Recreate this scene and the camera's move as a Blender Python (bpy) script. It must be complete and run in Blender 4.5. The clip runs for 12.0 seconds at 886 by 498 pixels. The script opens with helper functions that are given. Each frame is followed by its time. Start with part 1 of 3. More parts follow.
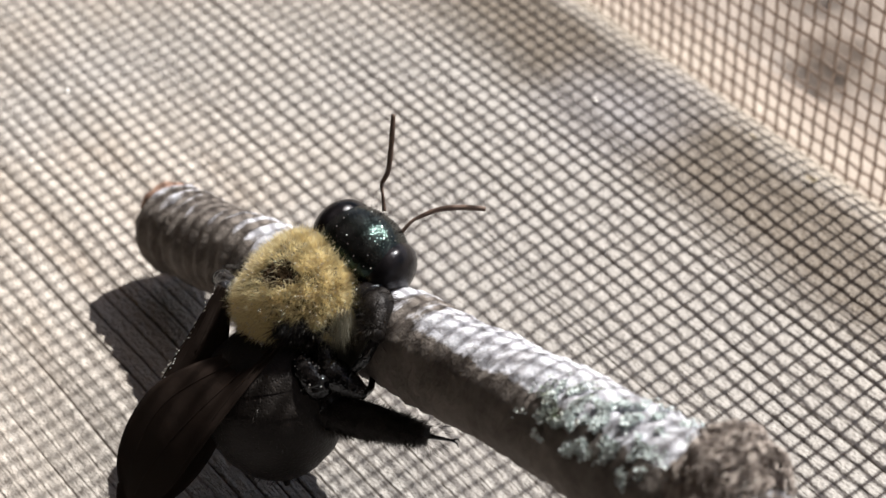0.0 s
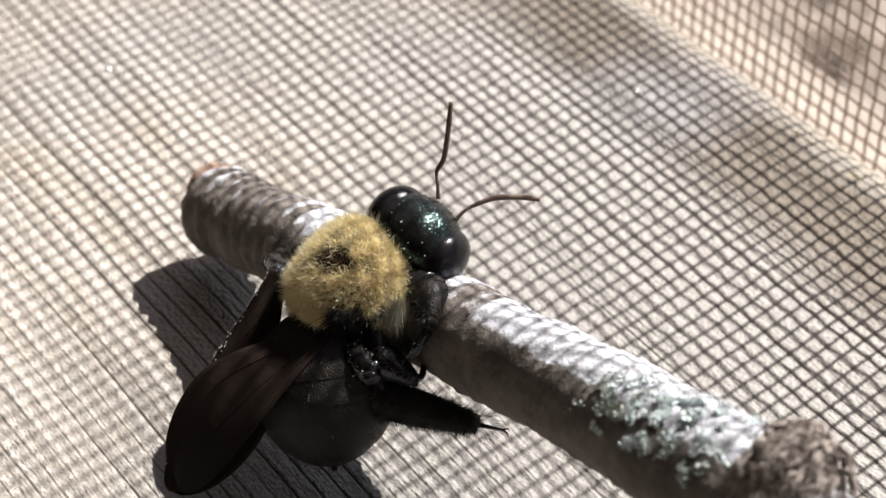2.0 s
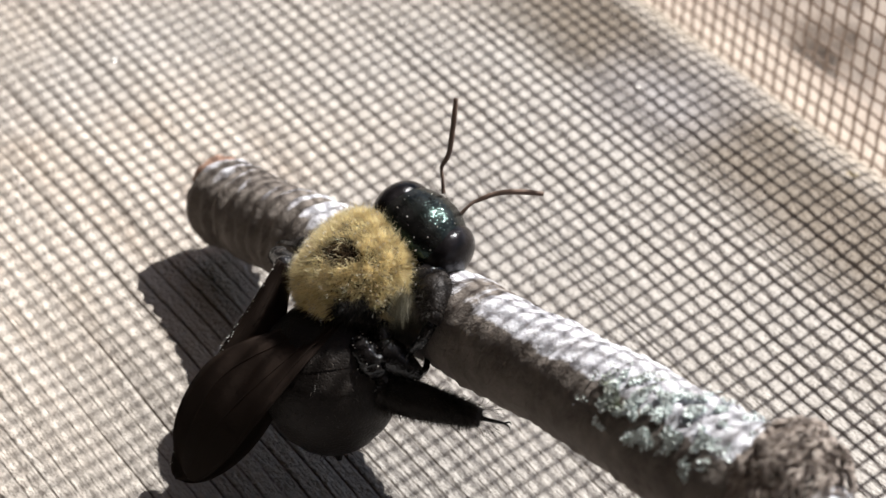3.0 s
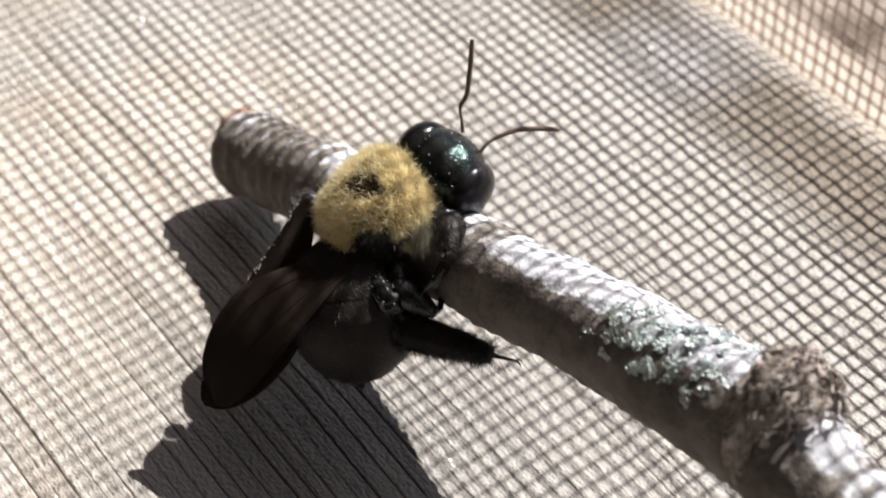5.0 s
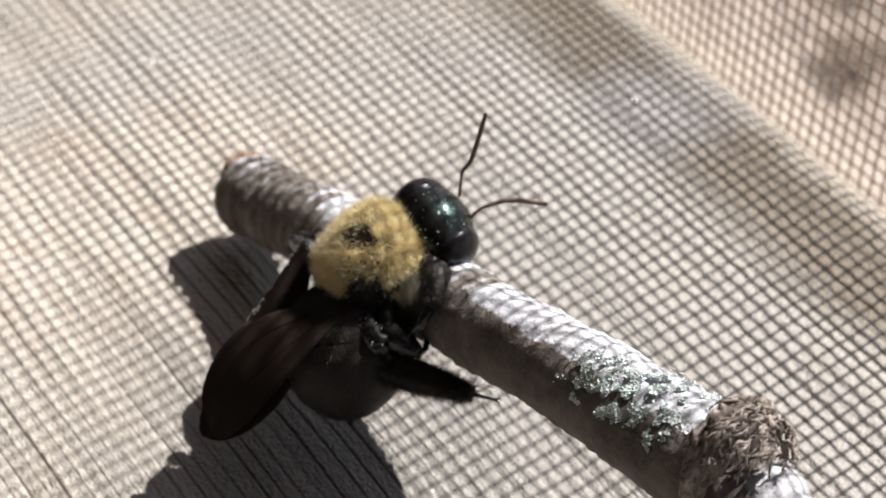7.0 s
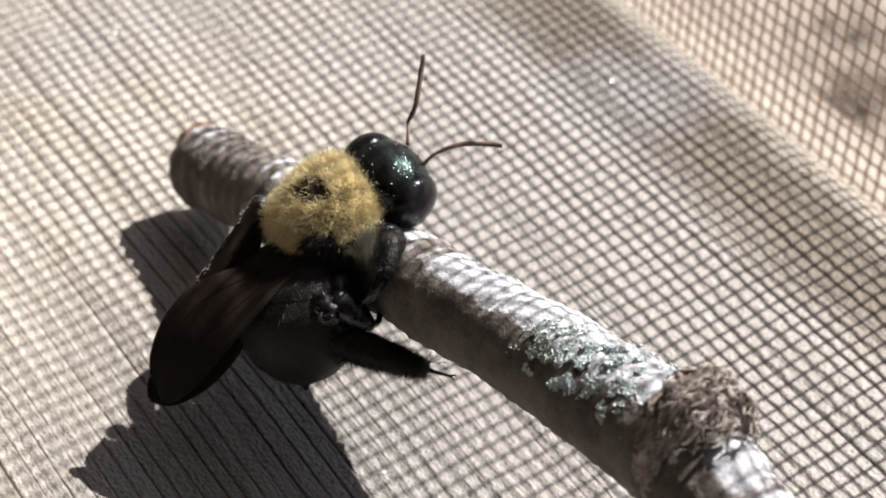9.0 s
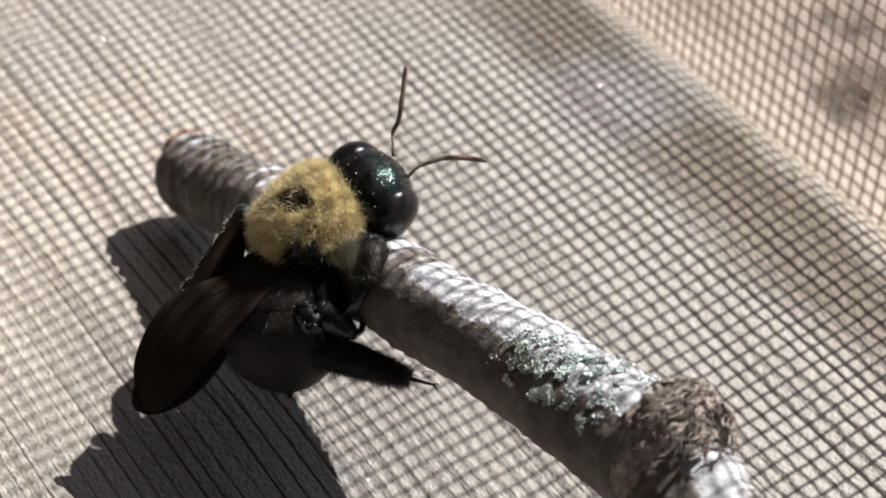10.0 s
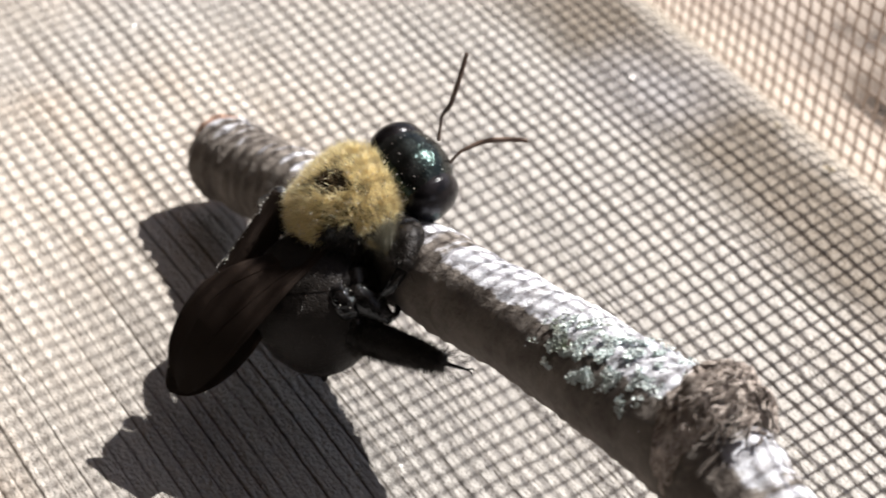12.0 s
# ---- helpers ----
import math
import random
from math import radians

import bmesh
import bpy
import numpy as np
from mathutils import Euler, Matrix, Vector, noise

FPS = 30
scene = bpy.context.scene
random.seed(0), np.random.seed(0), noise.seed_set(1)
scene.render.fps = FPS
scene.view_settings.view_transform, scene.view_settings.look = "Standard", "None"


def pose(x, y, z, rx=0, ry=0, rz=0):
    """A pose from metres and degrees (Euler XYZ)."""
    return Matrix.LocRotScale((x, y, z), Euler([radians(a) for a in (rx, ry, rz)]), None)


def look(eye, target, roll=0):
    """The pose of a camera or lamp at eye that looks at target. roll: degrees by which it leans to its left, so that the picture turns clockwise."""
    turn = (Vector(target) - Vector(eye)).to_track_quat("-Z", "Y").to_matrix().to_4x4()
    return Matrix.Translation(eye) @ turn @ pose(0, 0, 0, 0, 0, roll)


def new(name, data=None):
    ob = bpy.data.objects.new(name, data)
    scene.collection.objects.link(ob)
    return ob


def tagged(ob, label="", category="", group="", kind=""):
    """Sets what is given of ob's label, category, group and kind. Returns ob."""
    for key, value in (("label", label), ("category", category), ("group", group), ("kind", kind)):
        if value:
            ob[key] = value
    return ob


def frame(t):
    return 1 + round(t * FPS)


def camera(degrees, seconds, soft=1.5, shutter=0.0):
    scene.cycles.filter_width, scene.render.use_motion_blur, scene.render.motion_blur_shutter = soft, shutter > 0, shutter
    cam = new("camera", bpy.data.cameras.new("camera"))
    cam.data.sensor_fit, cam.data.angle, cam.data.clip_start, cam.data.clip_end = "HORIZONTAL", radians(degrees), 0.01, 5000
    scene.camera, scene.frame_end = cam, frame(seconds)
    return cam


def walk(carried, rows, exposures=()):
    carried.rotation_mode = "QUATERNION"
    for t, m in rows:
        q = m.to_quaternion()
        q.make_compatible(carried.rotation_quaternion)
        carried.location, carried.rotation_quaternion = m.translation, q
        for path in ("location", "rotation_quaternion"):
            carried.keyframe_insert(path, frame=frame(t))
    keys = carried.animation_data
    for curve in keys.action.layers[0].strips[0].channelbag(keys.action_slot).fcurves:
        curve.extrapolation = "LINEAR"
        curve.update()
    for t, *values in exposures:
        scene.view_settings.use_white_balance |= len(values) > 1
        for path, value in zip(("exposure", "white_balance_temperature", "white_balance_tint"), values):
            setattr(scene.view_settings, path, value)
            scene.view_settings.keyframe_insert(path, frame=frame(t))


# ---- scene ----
MM = 0.001
cam = camera(25.98, 12.0, soft=1.5, shutter=0.5)
PATH = [
    (0, (0.10305, -0.09746, 0.10092), (0.01712, -0.03634, 0.00884), -1.24),
    (0.5, (0.10209, -0.09733, 0.10039), (0.01624, -0.03672, 0.00789), -1.13),
    (1, (0.10053, -0.09932, 0.10149), (0.01473, -0.03868, 0.00895), -0.63),
    (1.5, (0.10039, -0.09959, 0.10050), (0.01478, -0.03919, 0.00765), -0.36),
    (2, (0.10034, -0.10071, 0.10117), (0.01547, -0.03950, 0.00816), 0.45),
    (2.5, (0.10030, -0.10077, 0.10159), (0.01600, -0.03964, 0.00802), 0.75),
    (3, (0.10035, -0.10200, 0.10276), (0.01655, -0.04056, 0.00894), 1.33),
    (4.8, (0.10307, -0.10530, 0.10515), (0.01835, -0.04477, 0.01156), 1.61),
    (5, (0.10556, -0.10504, 0.10347), (0.02108, -0.04507, 0.00931), 1.14),
    (5.5, (0.10699, -0.10691, 0.10633), (0.02248, -0.04725, 0.01199), 1.32),
    (6, (0.10938, -0.10750, 0.10916), (0.02525, -0.04676, 0.01517), 2.08),
    (6.5, (0.10961, -0.10788, 0.11050), (0.02515, -0.04686, 0.01700), 2.34),
    (6.7, (0.10988, -0.10710, 0.11160), (0.02493, -0.04707, 0.01790), 1.93),
    (8.3, (0.11199, -0.10672, 0.10810), (0.02656, -0.04551, 0.01560), 3.80),
    (8.5, (0.11203, -0.10528, 0.10444), (0.02658, -0.04439, 0.01175), 3.57),
    (9, (0.11109, -0.10270, 0.10431), (0.02446, -0.04243, 0.01231), 3.05),
    (9.5, (0.11081, -0.10318, 0.10405), (0.02401, -0.04257, 0.01244), 3.16),
    (10, (0.11133, -0.10133, 0.10544), (0.02496, -0.04133, 0.01302), 2.91),
    (10.5, (0.11123, -0.10379, 0.10576), (0.02530, -0.04270, 0.01364), 3.62),
    (11, (0.11103, -0.10433, 0.10533), (0.02459, -0.04382, 0.01332), 3.18),
    (11.5, (0.11034, -0.10536, 0.10500), (0.02312, -0.04586, 0.01307), 2.74),
    (12, (0.11106, -0.10295, 0.10367), (0.02380, -0.04359, 0.01169), 3.15),
]
cam.data.dof.use_dof = True
cam.data.dof.focus_distance = 0.127
cam.data.dof.aperture_fstop = 54
walk(cam, [(t, look(eye, target, roll)) for t, eye, target, roll in PATH], exposures=[(0, 0.97), (0.5, 0.87), (1, 1.17), (2, 1.17), (3, 1.09), (5, 1.25), (6, 1.21), (6.5, 1.07), (8.5, 1.09), (9, 1.13), (10, 0.93), (10.5, 0.81), (11, 0.85), (11.5, 1.03), (12, 1.29)])

# ---------------------------------------------------------------- light
SUN_AZIMUTH = radians(95.7)      # from +x towards +y, where the sun stands
SUN_ELEVATION = radians(49.6)
world = bpy.data.worlds.new("sky")
scene.world = world
world.use_nodes = True
wn = world.node_tree.nodes
sky = wn.new("ShaderNodeTexSky")
sky.sky_type = "NISHITA"
sky.sun_disc = False
sky.sun_elevation = SUN_ELEVATION
sky.sun_rotation = radians(90) - SUN_AZIMUTH
wn["Background"].inputs["Strength"].default_value = 0.05
world.node_tree.links.new(sky.outputs["Color"], wn["Background"].inputs["Color"])
sun_data = bpy.data.lights.new("sun", "SUN")
sun_data.energy = 4.5
sun_data.angle = radians(0.4)
sun_data.color = (1.0, 0.966, 0.91)
sun_lamp = new("sun", sun_data)
to_sun = Vector((math.cos(SUN_AZIMUTH) * math.cos(SUN_ELEVATION), math.sin(SUN_AZIMUTH) * math.cos(SUN_ELEVATION), math.sin(SUN_ELEVATION)))
sun_lamp.matrix_world = look(to_sun * 3, (0, 0, 0))


# ---------------------------------------------------------------- materials
class Mat:
    """A small node-graph writer round one Principled material."""

    def __init__(self, name, color=(0.5, 0.5, 0.5), rough=0.6, metal=0.0, spec=0.5):
        self.m = bpy.data.materials.new(name)
        self.m.use_nodes = True
        self.nt = self.m.node_tree
        self.b = self.nt.nodes["Principled BSDF"]
        self.out = self.nt.nodes["Material Output"]
        self.set("Base Color", (*color, 1))
        self.set("Roughness", rough)
        self.set("Metallic", metal)
        self.set("Specular IOR Level", spec)
        self.co = self.nt.nodes.new("ShaderNodeTexCoord").outputs["Object"]

    def set(self, key, value):
        if hasattr(value, "is_linked"):
            self.nt.links.new(value, self.b.inputs[key])
        else:
            self.b.inputs[key].default_value = value

    def node(self, kind, **links):
        n = self.nt.nodes.new(kind)
        for key, value in links.items():
            slot = n.inputs[key.replace("_", " ")]
            if hasattr(value, "is_linked"):
                self.nt.links.new(value, slot)
            else:
                slot.default_value = value
        return n

    def mapped(self, scale):
        n = self.nt.nodes.new("ShaderNodeMapping")
        self.nt.links.new(self.co, n.inputs["Vector"])
        n.inputs["Scale"].default_value = scale
        return n.outputs["Vector"]

    def noise(self, scale, detail=4, rough=0.55, vector=None, distortion=0.0):
        n = self.node("ShaderNodeTexNoise", Vector=vector or self.co, Scale=scale, Detail=detail, Roughness=rough, Distortion=distortion)
        return n.outputs["Fac"]

    def voronoi(self, scale, feature="F1", vector=None):
        n = self.node("ShaderNodeTexVoronoi", Vector=vector or self.co, Scale=scale)
        n.feature = feature
        return n.outputs["Distance"]

    def ramp(self, fac, stops):
        n = self.node("ShaderNodeValToRGB", Fac=fac)
        e = n.color_ramp.elements
        while len(e) < len(stops):
            e.new(0.5)
        for slot, (at, c) in zip(e, stops):
            slot.position = at
            slot.color = (*c, 1) if len(c) == 3 else c
        return n.outputs["Color"]

    def step(self, fac, low, high):
        n = self.node("ShaderNodeMapRange", Value=fac, From_Min=low, From_Max=high)
        return n.outputs["Result"]

    def math(self, op, a, b=0.0):
        n = self.nt.nodes.new("ShaderNodeMath")
        n.operation = op
        for slot, value in zip(n.inputs, (a, b)):
            if hasattr(value, "is_linked"):
                self.nt.links.new(value, slot)
            else:
                slot.default_value = value
        return n.outputs[0]

    def mix(self, fac, a, b, blend="MIX"):
        n = self.nt.nodes.new("ShaderNodeMix")
        n.data_type = "RGBA"
        n.blend_type = blend
        for slot, value in zip((n.inputs[0], n.inputs[6], n.inputs[7]), (fac, a, b)):
            if hasattr(value, "is_linked"):
                self.nt.links.new(value, slot)
            else:
                slot.default_value = value if isinstance(value, float) else (*value, 1)
        return n.outputs[2]

    def axis(self, k):
        return self.node("ShaderNodeSeparateXYZ", Vector=self.co).outputs[k]

    def attribute(self, name):
        n = self.nt.nodes.new("ShaderNodeAttribute")
        n.attribute_name = name
        return n.outputs["Fac"]

    def bump(self, height, distance, strength=1.0):
        n = self.node("ShaderNodeBump", Height=height, Distance=distance, Strength=strength)
        self.nt.links.new(n.outputs["Normal"], self.b.inputs["Normal"])

    def glow_through(self, color, share):
        """Thin matter: a share of the light passes through."""
        t = self.node("ShaderNodeBsdfTranslucent", Color=color if hasattr(color, "is_linked") else (*color, 1))
        n = self.nt.nodes.new("ShaderNodeMixShader")
        n.inputs[0].default_value = share
        self.nt.links.new(self.b.outputs[0], n.inputs[1])
        self.nt.links.new(t.outputs[0], n.inputs[2])
        self.nt.links.new(n.outputs[0], self.out.inputs["Surface"])


def wood_material():
    m = Mat("weathered_wood", rough=0.62, spec=0.45)
    streak = m.noise(1.0, 5, 0.6, m.mapped((60, 900, 200)))
    blotch = m.noise(1.0, 4, 0.65, m.mapped((30, 75, 60)))
    fibre = m.noise(1.0, 3, 0.6, m.mapped((900, 5200, 2000)))
    base = m.ramp(streak, [(0.25, (0.48, 0.42, 0.365)), (0.5, (0.61, 0.545, 0.485)), (0.75, (0.71, 0.655, 0.6))])
    base = m.mix(m.math("MULTIPLY", m.step(blotch, 0.5, 0.68), 0.8), base, (0.5, 0.375, 0.275))
    grey = m.noise(22, 2, 0.5)
    base = m.mix(m.step(grey, 0.45, 0.62), base, (0.5, 0.48, 0.47))
    base = m.mix(m.math("MULTIPLY", m.step(fibre, 0.45, 0.75), 0.45), base, (0.8, 0.75, 0.69))
    # a greyer, darker stretch of the board below the twig
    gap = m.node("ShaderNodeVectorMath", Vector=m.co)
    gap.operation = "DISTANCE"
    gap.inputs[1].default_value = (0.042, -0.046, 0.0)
    darker = m.math("ADD", gap.outputs["Value"], m.math("MULTIPLY", m.noise(55, 3), 0.02))
    base = m.mix(m.math("MULTIPLY", m.step(darker, 0.064, 0.03), 0.9), base, (0.3, 0.286, 0.276))
    # a fall-off of glare painted in: the board greyer towards the screen
    reach = m.math("ADD", m.axis(1), m.math("MULTIPLY", m.noise(30, 3), 0.03))
    base = m.mix(m.math("MULTIPLY", m.step(reach, -0.06, -0.01), 0.6), base, (0.36, 0.335, 0.31))
    # a bluish silvered patch close to the screen
    near = m.node("ShaderNodeVectorMath", Vector=m.co)
    near.operation = "DISTANCE"
    near.inputs[1].default_value = (0.003, -0.0065, 0.0)
    silver = m.math("ADD", near.outputs["Value"], m.math("MULTIPLY", m.noise(120, 4), 0.008))
    # dirt and algae gathered in a band along the screen
    y = m.math("ADD", m.axis(1), m.math("MULTIPLY", m.noise(45, 3), 0.008))
    band = m.math("MULTIPLY", m.step(y, -0.0105, -0.0035), m.step(y, 0.0055, 0.002))
    band = m.math("MULTIPLY", band, m.step(m.noise(60, 3), 0.08, 0.42))
    base = m.mix(m.math("MULTIPLY", band, 0.85), base, (0.14, 0.108, 0.076))
    base = m.mix(m.math("MULTIPLY", m.step(y, 0.0035, 0.0065), 0.7), base, (0.37, 0.31, 0.235))      # rubbed bare along the edge
    base = m.mix(m.math("MULTIPLY", m.step(silver, 0.014, 0.006), 0.6), base, (0.4, 0.39, 0.415))
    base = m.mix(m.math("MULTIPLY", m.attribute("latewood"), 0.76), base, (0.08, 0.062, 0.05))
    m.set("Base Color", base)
    rough = m.node("ShaderNodeMapRange", Value=fibre, To_Min=0.3, To_Max=0.75)
    m.set("Roughness", rough.outputs["Result"])
    grit = m.voronoi(2600)
    m.bump(m.math("ADD", fibre, m.math("MULTIPLY", grit, 0.6)), 0.0002, 1.0)
    return m.m


def plain_material(name, color, rough, grain=400, amount=0.25, bump=0.0002, spec=0.4):
    m = Mat(name, color, rough, spec=spec)
    n = m.noise(grain, 4)
    big = m.noise(grain / 14, 2)
    dark = tuple(c * (1 - amount) for c in color)
    m.set("Base Color", m.mix(m.math("MULTIPLY", m.math("ADD", n, big), 0.5), dark, tuple(min(1, c * (1 + amount)) for c in color)))
    m.bump(n, bump, 0.5)
    return m.m


def screen_material():
    m = Mat("screen_thread", (0.13, 0.1, 0.085), 0.5)
    m.set("Base Color", m.ramp(m.noise(160, 3), [(0.3, (0.19, 0.155, 0.132)), (0.7, (0.3, 0.25, 0.217))]))
    m.glow_through((0.46, 0.37, 0.31), 0.4)
    # threads made part clear, standing in for haze that lightens their shadows
    clear = m.node("ShaderNodeBsdfTransparent", Color=(0.95, 0.9, 0.86, 1))
    both = m.nt.nodes.new("ShaderNodeMixShader")
    both.inputs[0].default_value = 0.32
    m.nt.links.new(m.out.inputs["Surface"].links[0].from_socket, both.inputs[1])
    m.nt.links.new(clear.outputs[0], both.inputs[2])
    m.nt.links.new(both.outputs[0], m.out.inputs["Surface"])
    return m.m


def litter_material():
    m = Mat("pale_ground", rough=0.9)
    n = m.noise(3.2, 4, 0.55, distortion=0.15)
    fine = m.noise(40, 3)
    base = m.ramp(n, [(0.32, (0.14, 0.117, 0.1)), (0.45, (0.24, 0.207, 0.178)), (0.55, (0.34, 0.302, 0.265)), (0.75, (0.41, 0.368, 0.325))])
    m.set("Base Color", m.mix(m.math("MULTIPLY", fine, 0.3), base, (0.5, 0.38, 0.31)))
    return m.m


def bark_material():
    m = Mat("bark", rough=0.8, spec=0.3)
    brown = m.ramp(m.noise(420, 5, 0.65), [(0.3, (0.11, 0.094, 0.083)), (0.7, (0.245, 0.215, 0.195))])
    # pale sun-side crust, broken by rings round the twig; its limit paints shade in
    ring = m.noise(1.0, 5, 0.65, m.mapped((1300, 240, 240)))
    patch = m.noise(230, 6, 0.72)
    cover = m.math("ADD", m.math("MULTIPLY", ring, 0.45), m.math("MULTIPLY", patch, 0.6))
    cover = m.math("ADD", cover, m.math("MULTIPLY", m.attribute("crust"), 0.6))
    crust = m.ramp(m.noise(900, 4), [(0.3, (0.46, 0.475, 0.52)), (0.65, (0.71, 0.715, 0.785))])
    fleck = m.math("MULTIPLY", m.step(m.noise(620, 5, 0.7), 0.49, 0.58), m.step(m.noise(150, 3), 0.34, 0.54))
    crust = m.mix(m.math("MULTIPLY", fleck, 0.3), crust, (0.24, 0.22, 0.21))
    crust = m.mix(m.math("MULTIPLY", m.step(m.noise(1700, 4, 0.7), 0.55, 0.63), 0.45), crust, (0.27, 0.25, 0.245))
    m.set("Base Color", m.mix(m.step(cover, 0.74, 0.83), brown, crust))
    m.bump(m.math("ADD", ring, m.math("MULTIPLY", m.noise(1700, 4, 0.7), 0.7)), 0.00032, 1.0)
    return m.m


def knot_material():
    m = Mat("knot_bark", rough=0.85, spec=0.3)
    fib = m.noise(1.0, 6, 0.75, m.mapped((3300, 1500, 1500)), distortion=0.4)
    m.set("Base Color", m.ramp(fib, [(0.36, (0.1, 0.08, 0.069)), (0.46, (0.32, 0.265, 0.235)), (0.6, (0.6, 0.53, 0.485))]))
    m.bump(fib, 0.0003, 1.0)
    return m.m


def cut_material():
    m = Mat("cut_wood", rough=0.7)
    m.set("Base Color", m.ramp(m.noise(500, 4), [(0.3, (0.34, 0.19, 0.14)), (0.7, (0.56, 0.38, 0.29))]))
    m.bump(m.noise(1800, 3), 0.0002)
    return m.m


def lichen_material():
    m = Mat("lichen", rough=0.9, spec=0.08)
    tone = m.math("ADD", m.noise(700, 3), m.step(m.axis(0), 0.0455, 0.0505))
    tone = m.math("SUBTRACT", m.math("ADD", m.math("MULTIPLY", m.noise(260, 2), 0.5), m.math("MULTIPLY", tone, 0.6)), 0.02)
    c = m.ramp(tone, [(0.3, (0.06, 0.068, 0.042)), (0.42, (0.28, 0.31, 0.225)), (0.55, (0.8, 0.87, 0.87))])
    m.set("Base Color", c)
    m.bump(m.noise(2500, 3), 0.0001)
    return m.m


def chitin_material(name, color, rough, tint, spec=0.7, pits=5200, depth=0.00005):
    m = Mat(name, color, rough, spec=spec)
    m.set("Specular Tint", (*tint, 1))
    pit = m.voronoi(pits)
    fine = m.noise(2600, 3)
    m.set("Base Color", m.mix(fine, color, tuple(c * 2.2 for c in color)))
    rr = m.node("ShaderNodeMapRange", Value=fine, To_Min=rough * 0.75, To_Max=rough * 1.35)
    m.set("Roughness", rr.outputs["Result"])
    m.bump(m.math("ADD", m.step(pit, 0.0, 0.5), fine), depth, 0.6)
    return m.m


def hair_material(name, dark, light, through_color, share, spec=0.5):
    m = Mat(name, light, 0.42, spec=spec)
    geo = m.nt.nodes.new("ShaderNodeNewGeometry")
    c = m.ramp(geo.outputs["Random Per Island"], [(0.0, dark), (0.55, light), (1.0, tuple(min(1, 1.25 * v) for v in light))])
    m.set("Base Color", c)
    m.glow_through(through_color, share)
    return m.m


def wing_material():
    m = Mat("wing_membrane", (0.012, 0.008, 0.007), 0.6, spec=0.12)
    ripple = m.noise(900, 3)
    m.set("Base Color", m.mix(ripple, (0.016, 0.011, 0.009), (0.026, 0.0175, 0.014)))
    m.bump(ripple, 0.00006)
    m.glow_through((0.16, 0.085, 0.055), 0.09)
    return m.m


def ledge_material():
    m = Mat("sunlit_ledge", rough=0.8)
    pale = m.ramp(m.noise(300, 4), [(0.3, (0.34, 0.285, 0.24)), (0.7, (0.45, 0.385, 0.325))])
    # browning painted in towards the outer edge, for a soft step to the ground
    edge_fade = m.math("ADD", m.axis(1), m.math("MULTIPLY", m.noise(70, 4), 0.007))
    m.set("Base Color", m.mix(m.step(edge_fade, 0.0105, 0.0165), pale, (0.3, 0.24, 0.2)))
    m.bump(m.noise(900, 3), 0.0002)
    return m.m


WOOD = wood_material()
THREAD = screen_material()
GROUND = litter_material()
LEDGE = ledge_material()
PLASTER = plain_material("painted_plaster", (0.46, 0.43, 0.4), 0.9, 30, 0.08, 0.001)
BOARDS = plain_material("porch_boards", (0.2, 0.15, 0.11), 0.7, 20, 0.3, 0.001)
BARK = bark_material()
KNOT = knot_material()
CUT = cut_material()
LICHEN = lichen_material()
HEAD = chitin_material("head_chitin", (0.007, 0.0065, 0.0065), 0.19, (0.6, 0.98, 0.93), spec=0.5, depth=0.00003)
EYE = chitin_material("compound_eye", (0.009, 0.008, 0.009), 0.16, (0.9, 0.92, 1.0), spec=0.22, pits=14000, depth=0.00001)
PLATES = chitin_material("abdomen_chitin", (0.014, 0.012, 0.011), 0.45, (0.95, 0.95, 1.0), spec=0.22)
SHELL = chitin_material("black_chitin", (0.008, 0.007, 0.007), 0.15, (0.85, 0.92, 1.0), spec=0.7)
GOLD_HAIR = hair_material("golden_hair", (0.4, 0.3, 0.14), (0.92, 0.83, 0.57), (0.95, 0.84, 0.54), 0.5, spec=0.8)
BLACK_HAIR = hair_material("black_hair", (0.014, 0.012, 0.011), (0.04, 0.034, 0.03), (0.03, 0.024, 0.018), 0.12, spec=0.15)
BROWN_HAIR = hair_material("brown_hair", (0.035, 0.024, 0.02), (0.19, 0.125, 0.07), (0.15, 0.1, 0.05), 0.25)
PALE_HAIR = hair_material("pale_hair", (0.14, 0.133, 0.105), (0.3, 0.285, 0.225), (0.3, 0.28, 0.21), 0.4)
MEMBRANE = wing_material()
FEELER = plain_material("antenna_brown", (0.13, 0.085, 0.066), 0.5, 3000, 0.4, 0.00003)
SPECK = plain_material("pale_grit_and_glints", (0.85, 0.83, 0.8), 0.2, 900, 0.08, 0.0001, spec=0.9)


# ---------------------------------------------------------------- builders
def mesh_object(name, verts, faces, material, parent=None, label="", smooth=True, at=None):
    me = bpy.data.meshes.new(name)
    me.from_pydata([tuple(v) for v in verts], [], faces)
    me.update()
    if smooth:
        me.shade_smooth()
    me.materials.append(material)
    ob = new(name, me)
    if at is not None:
        ob.matrix_basis = at
    if parent:
        ob.parent = parent
    if label:
        ob["label"] = label
    return ob


def part(name, bm, material, parent=None, label="", smooth=True):
    bmesh.ops.recalc_face_normals(bm, faces=bm.faces)
    me = bpy.data.meshes.new(name)
    bm.to_mesh(me)
    bm.free()
    if smooth:
        me.shade_smooth()
    me.materials.append(material)
    ob = new(name, me)
    if parent:
        ob.parent = parent
    if label:
        ob["label"] = label
    return ob


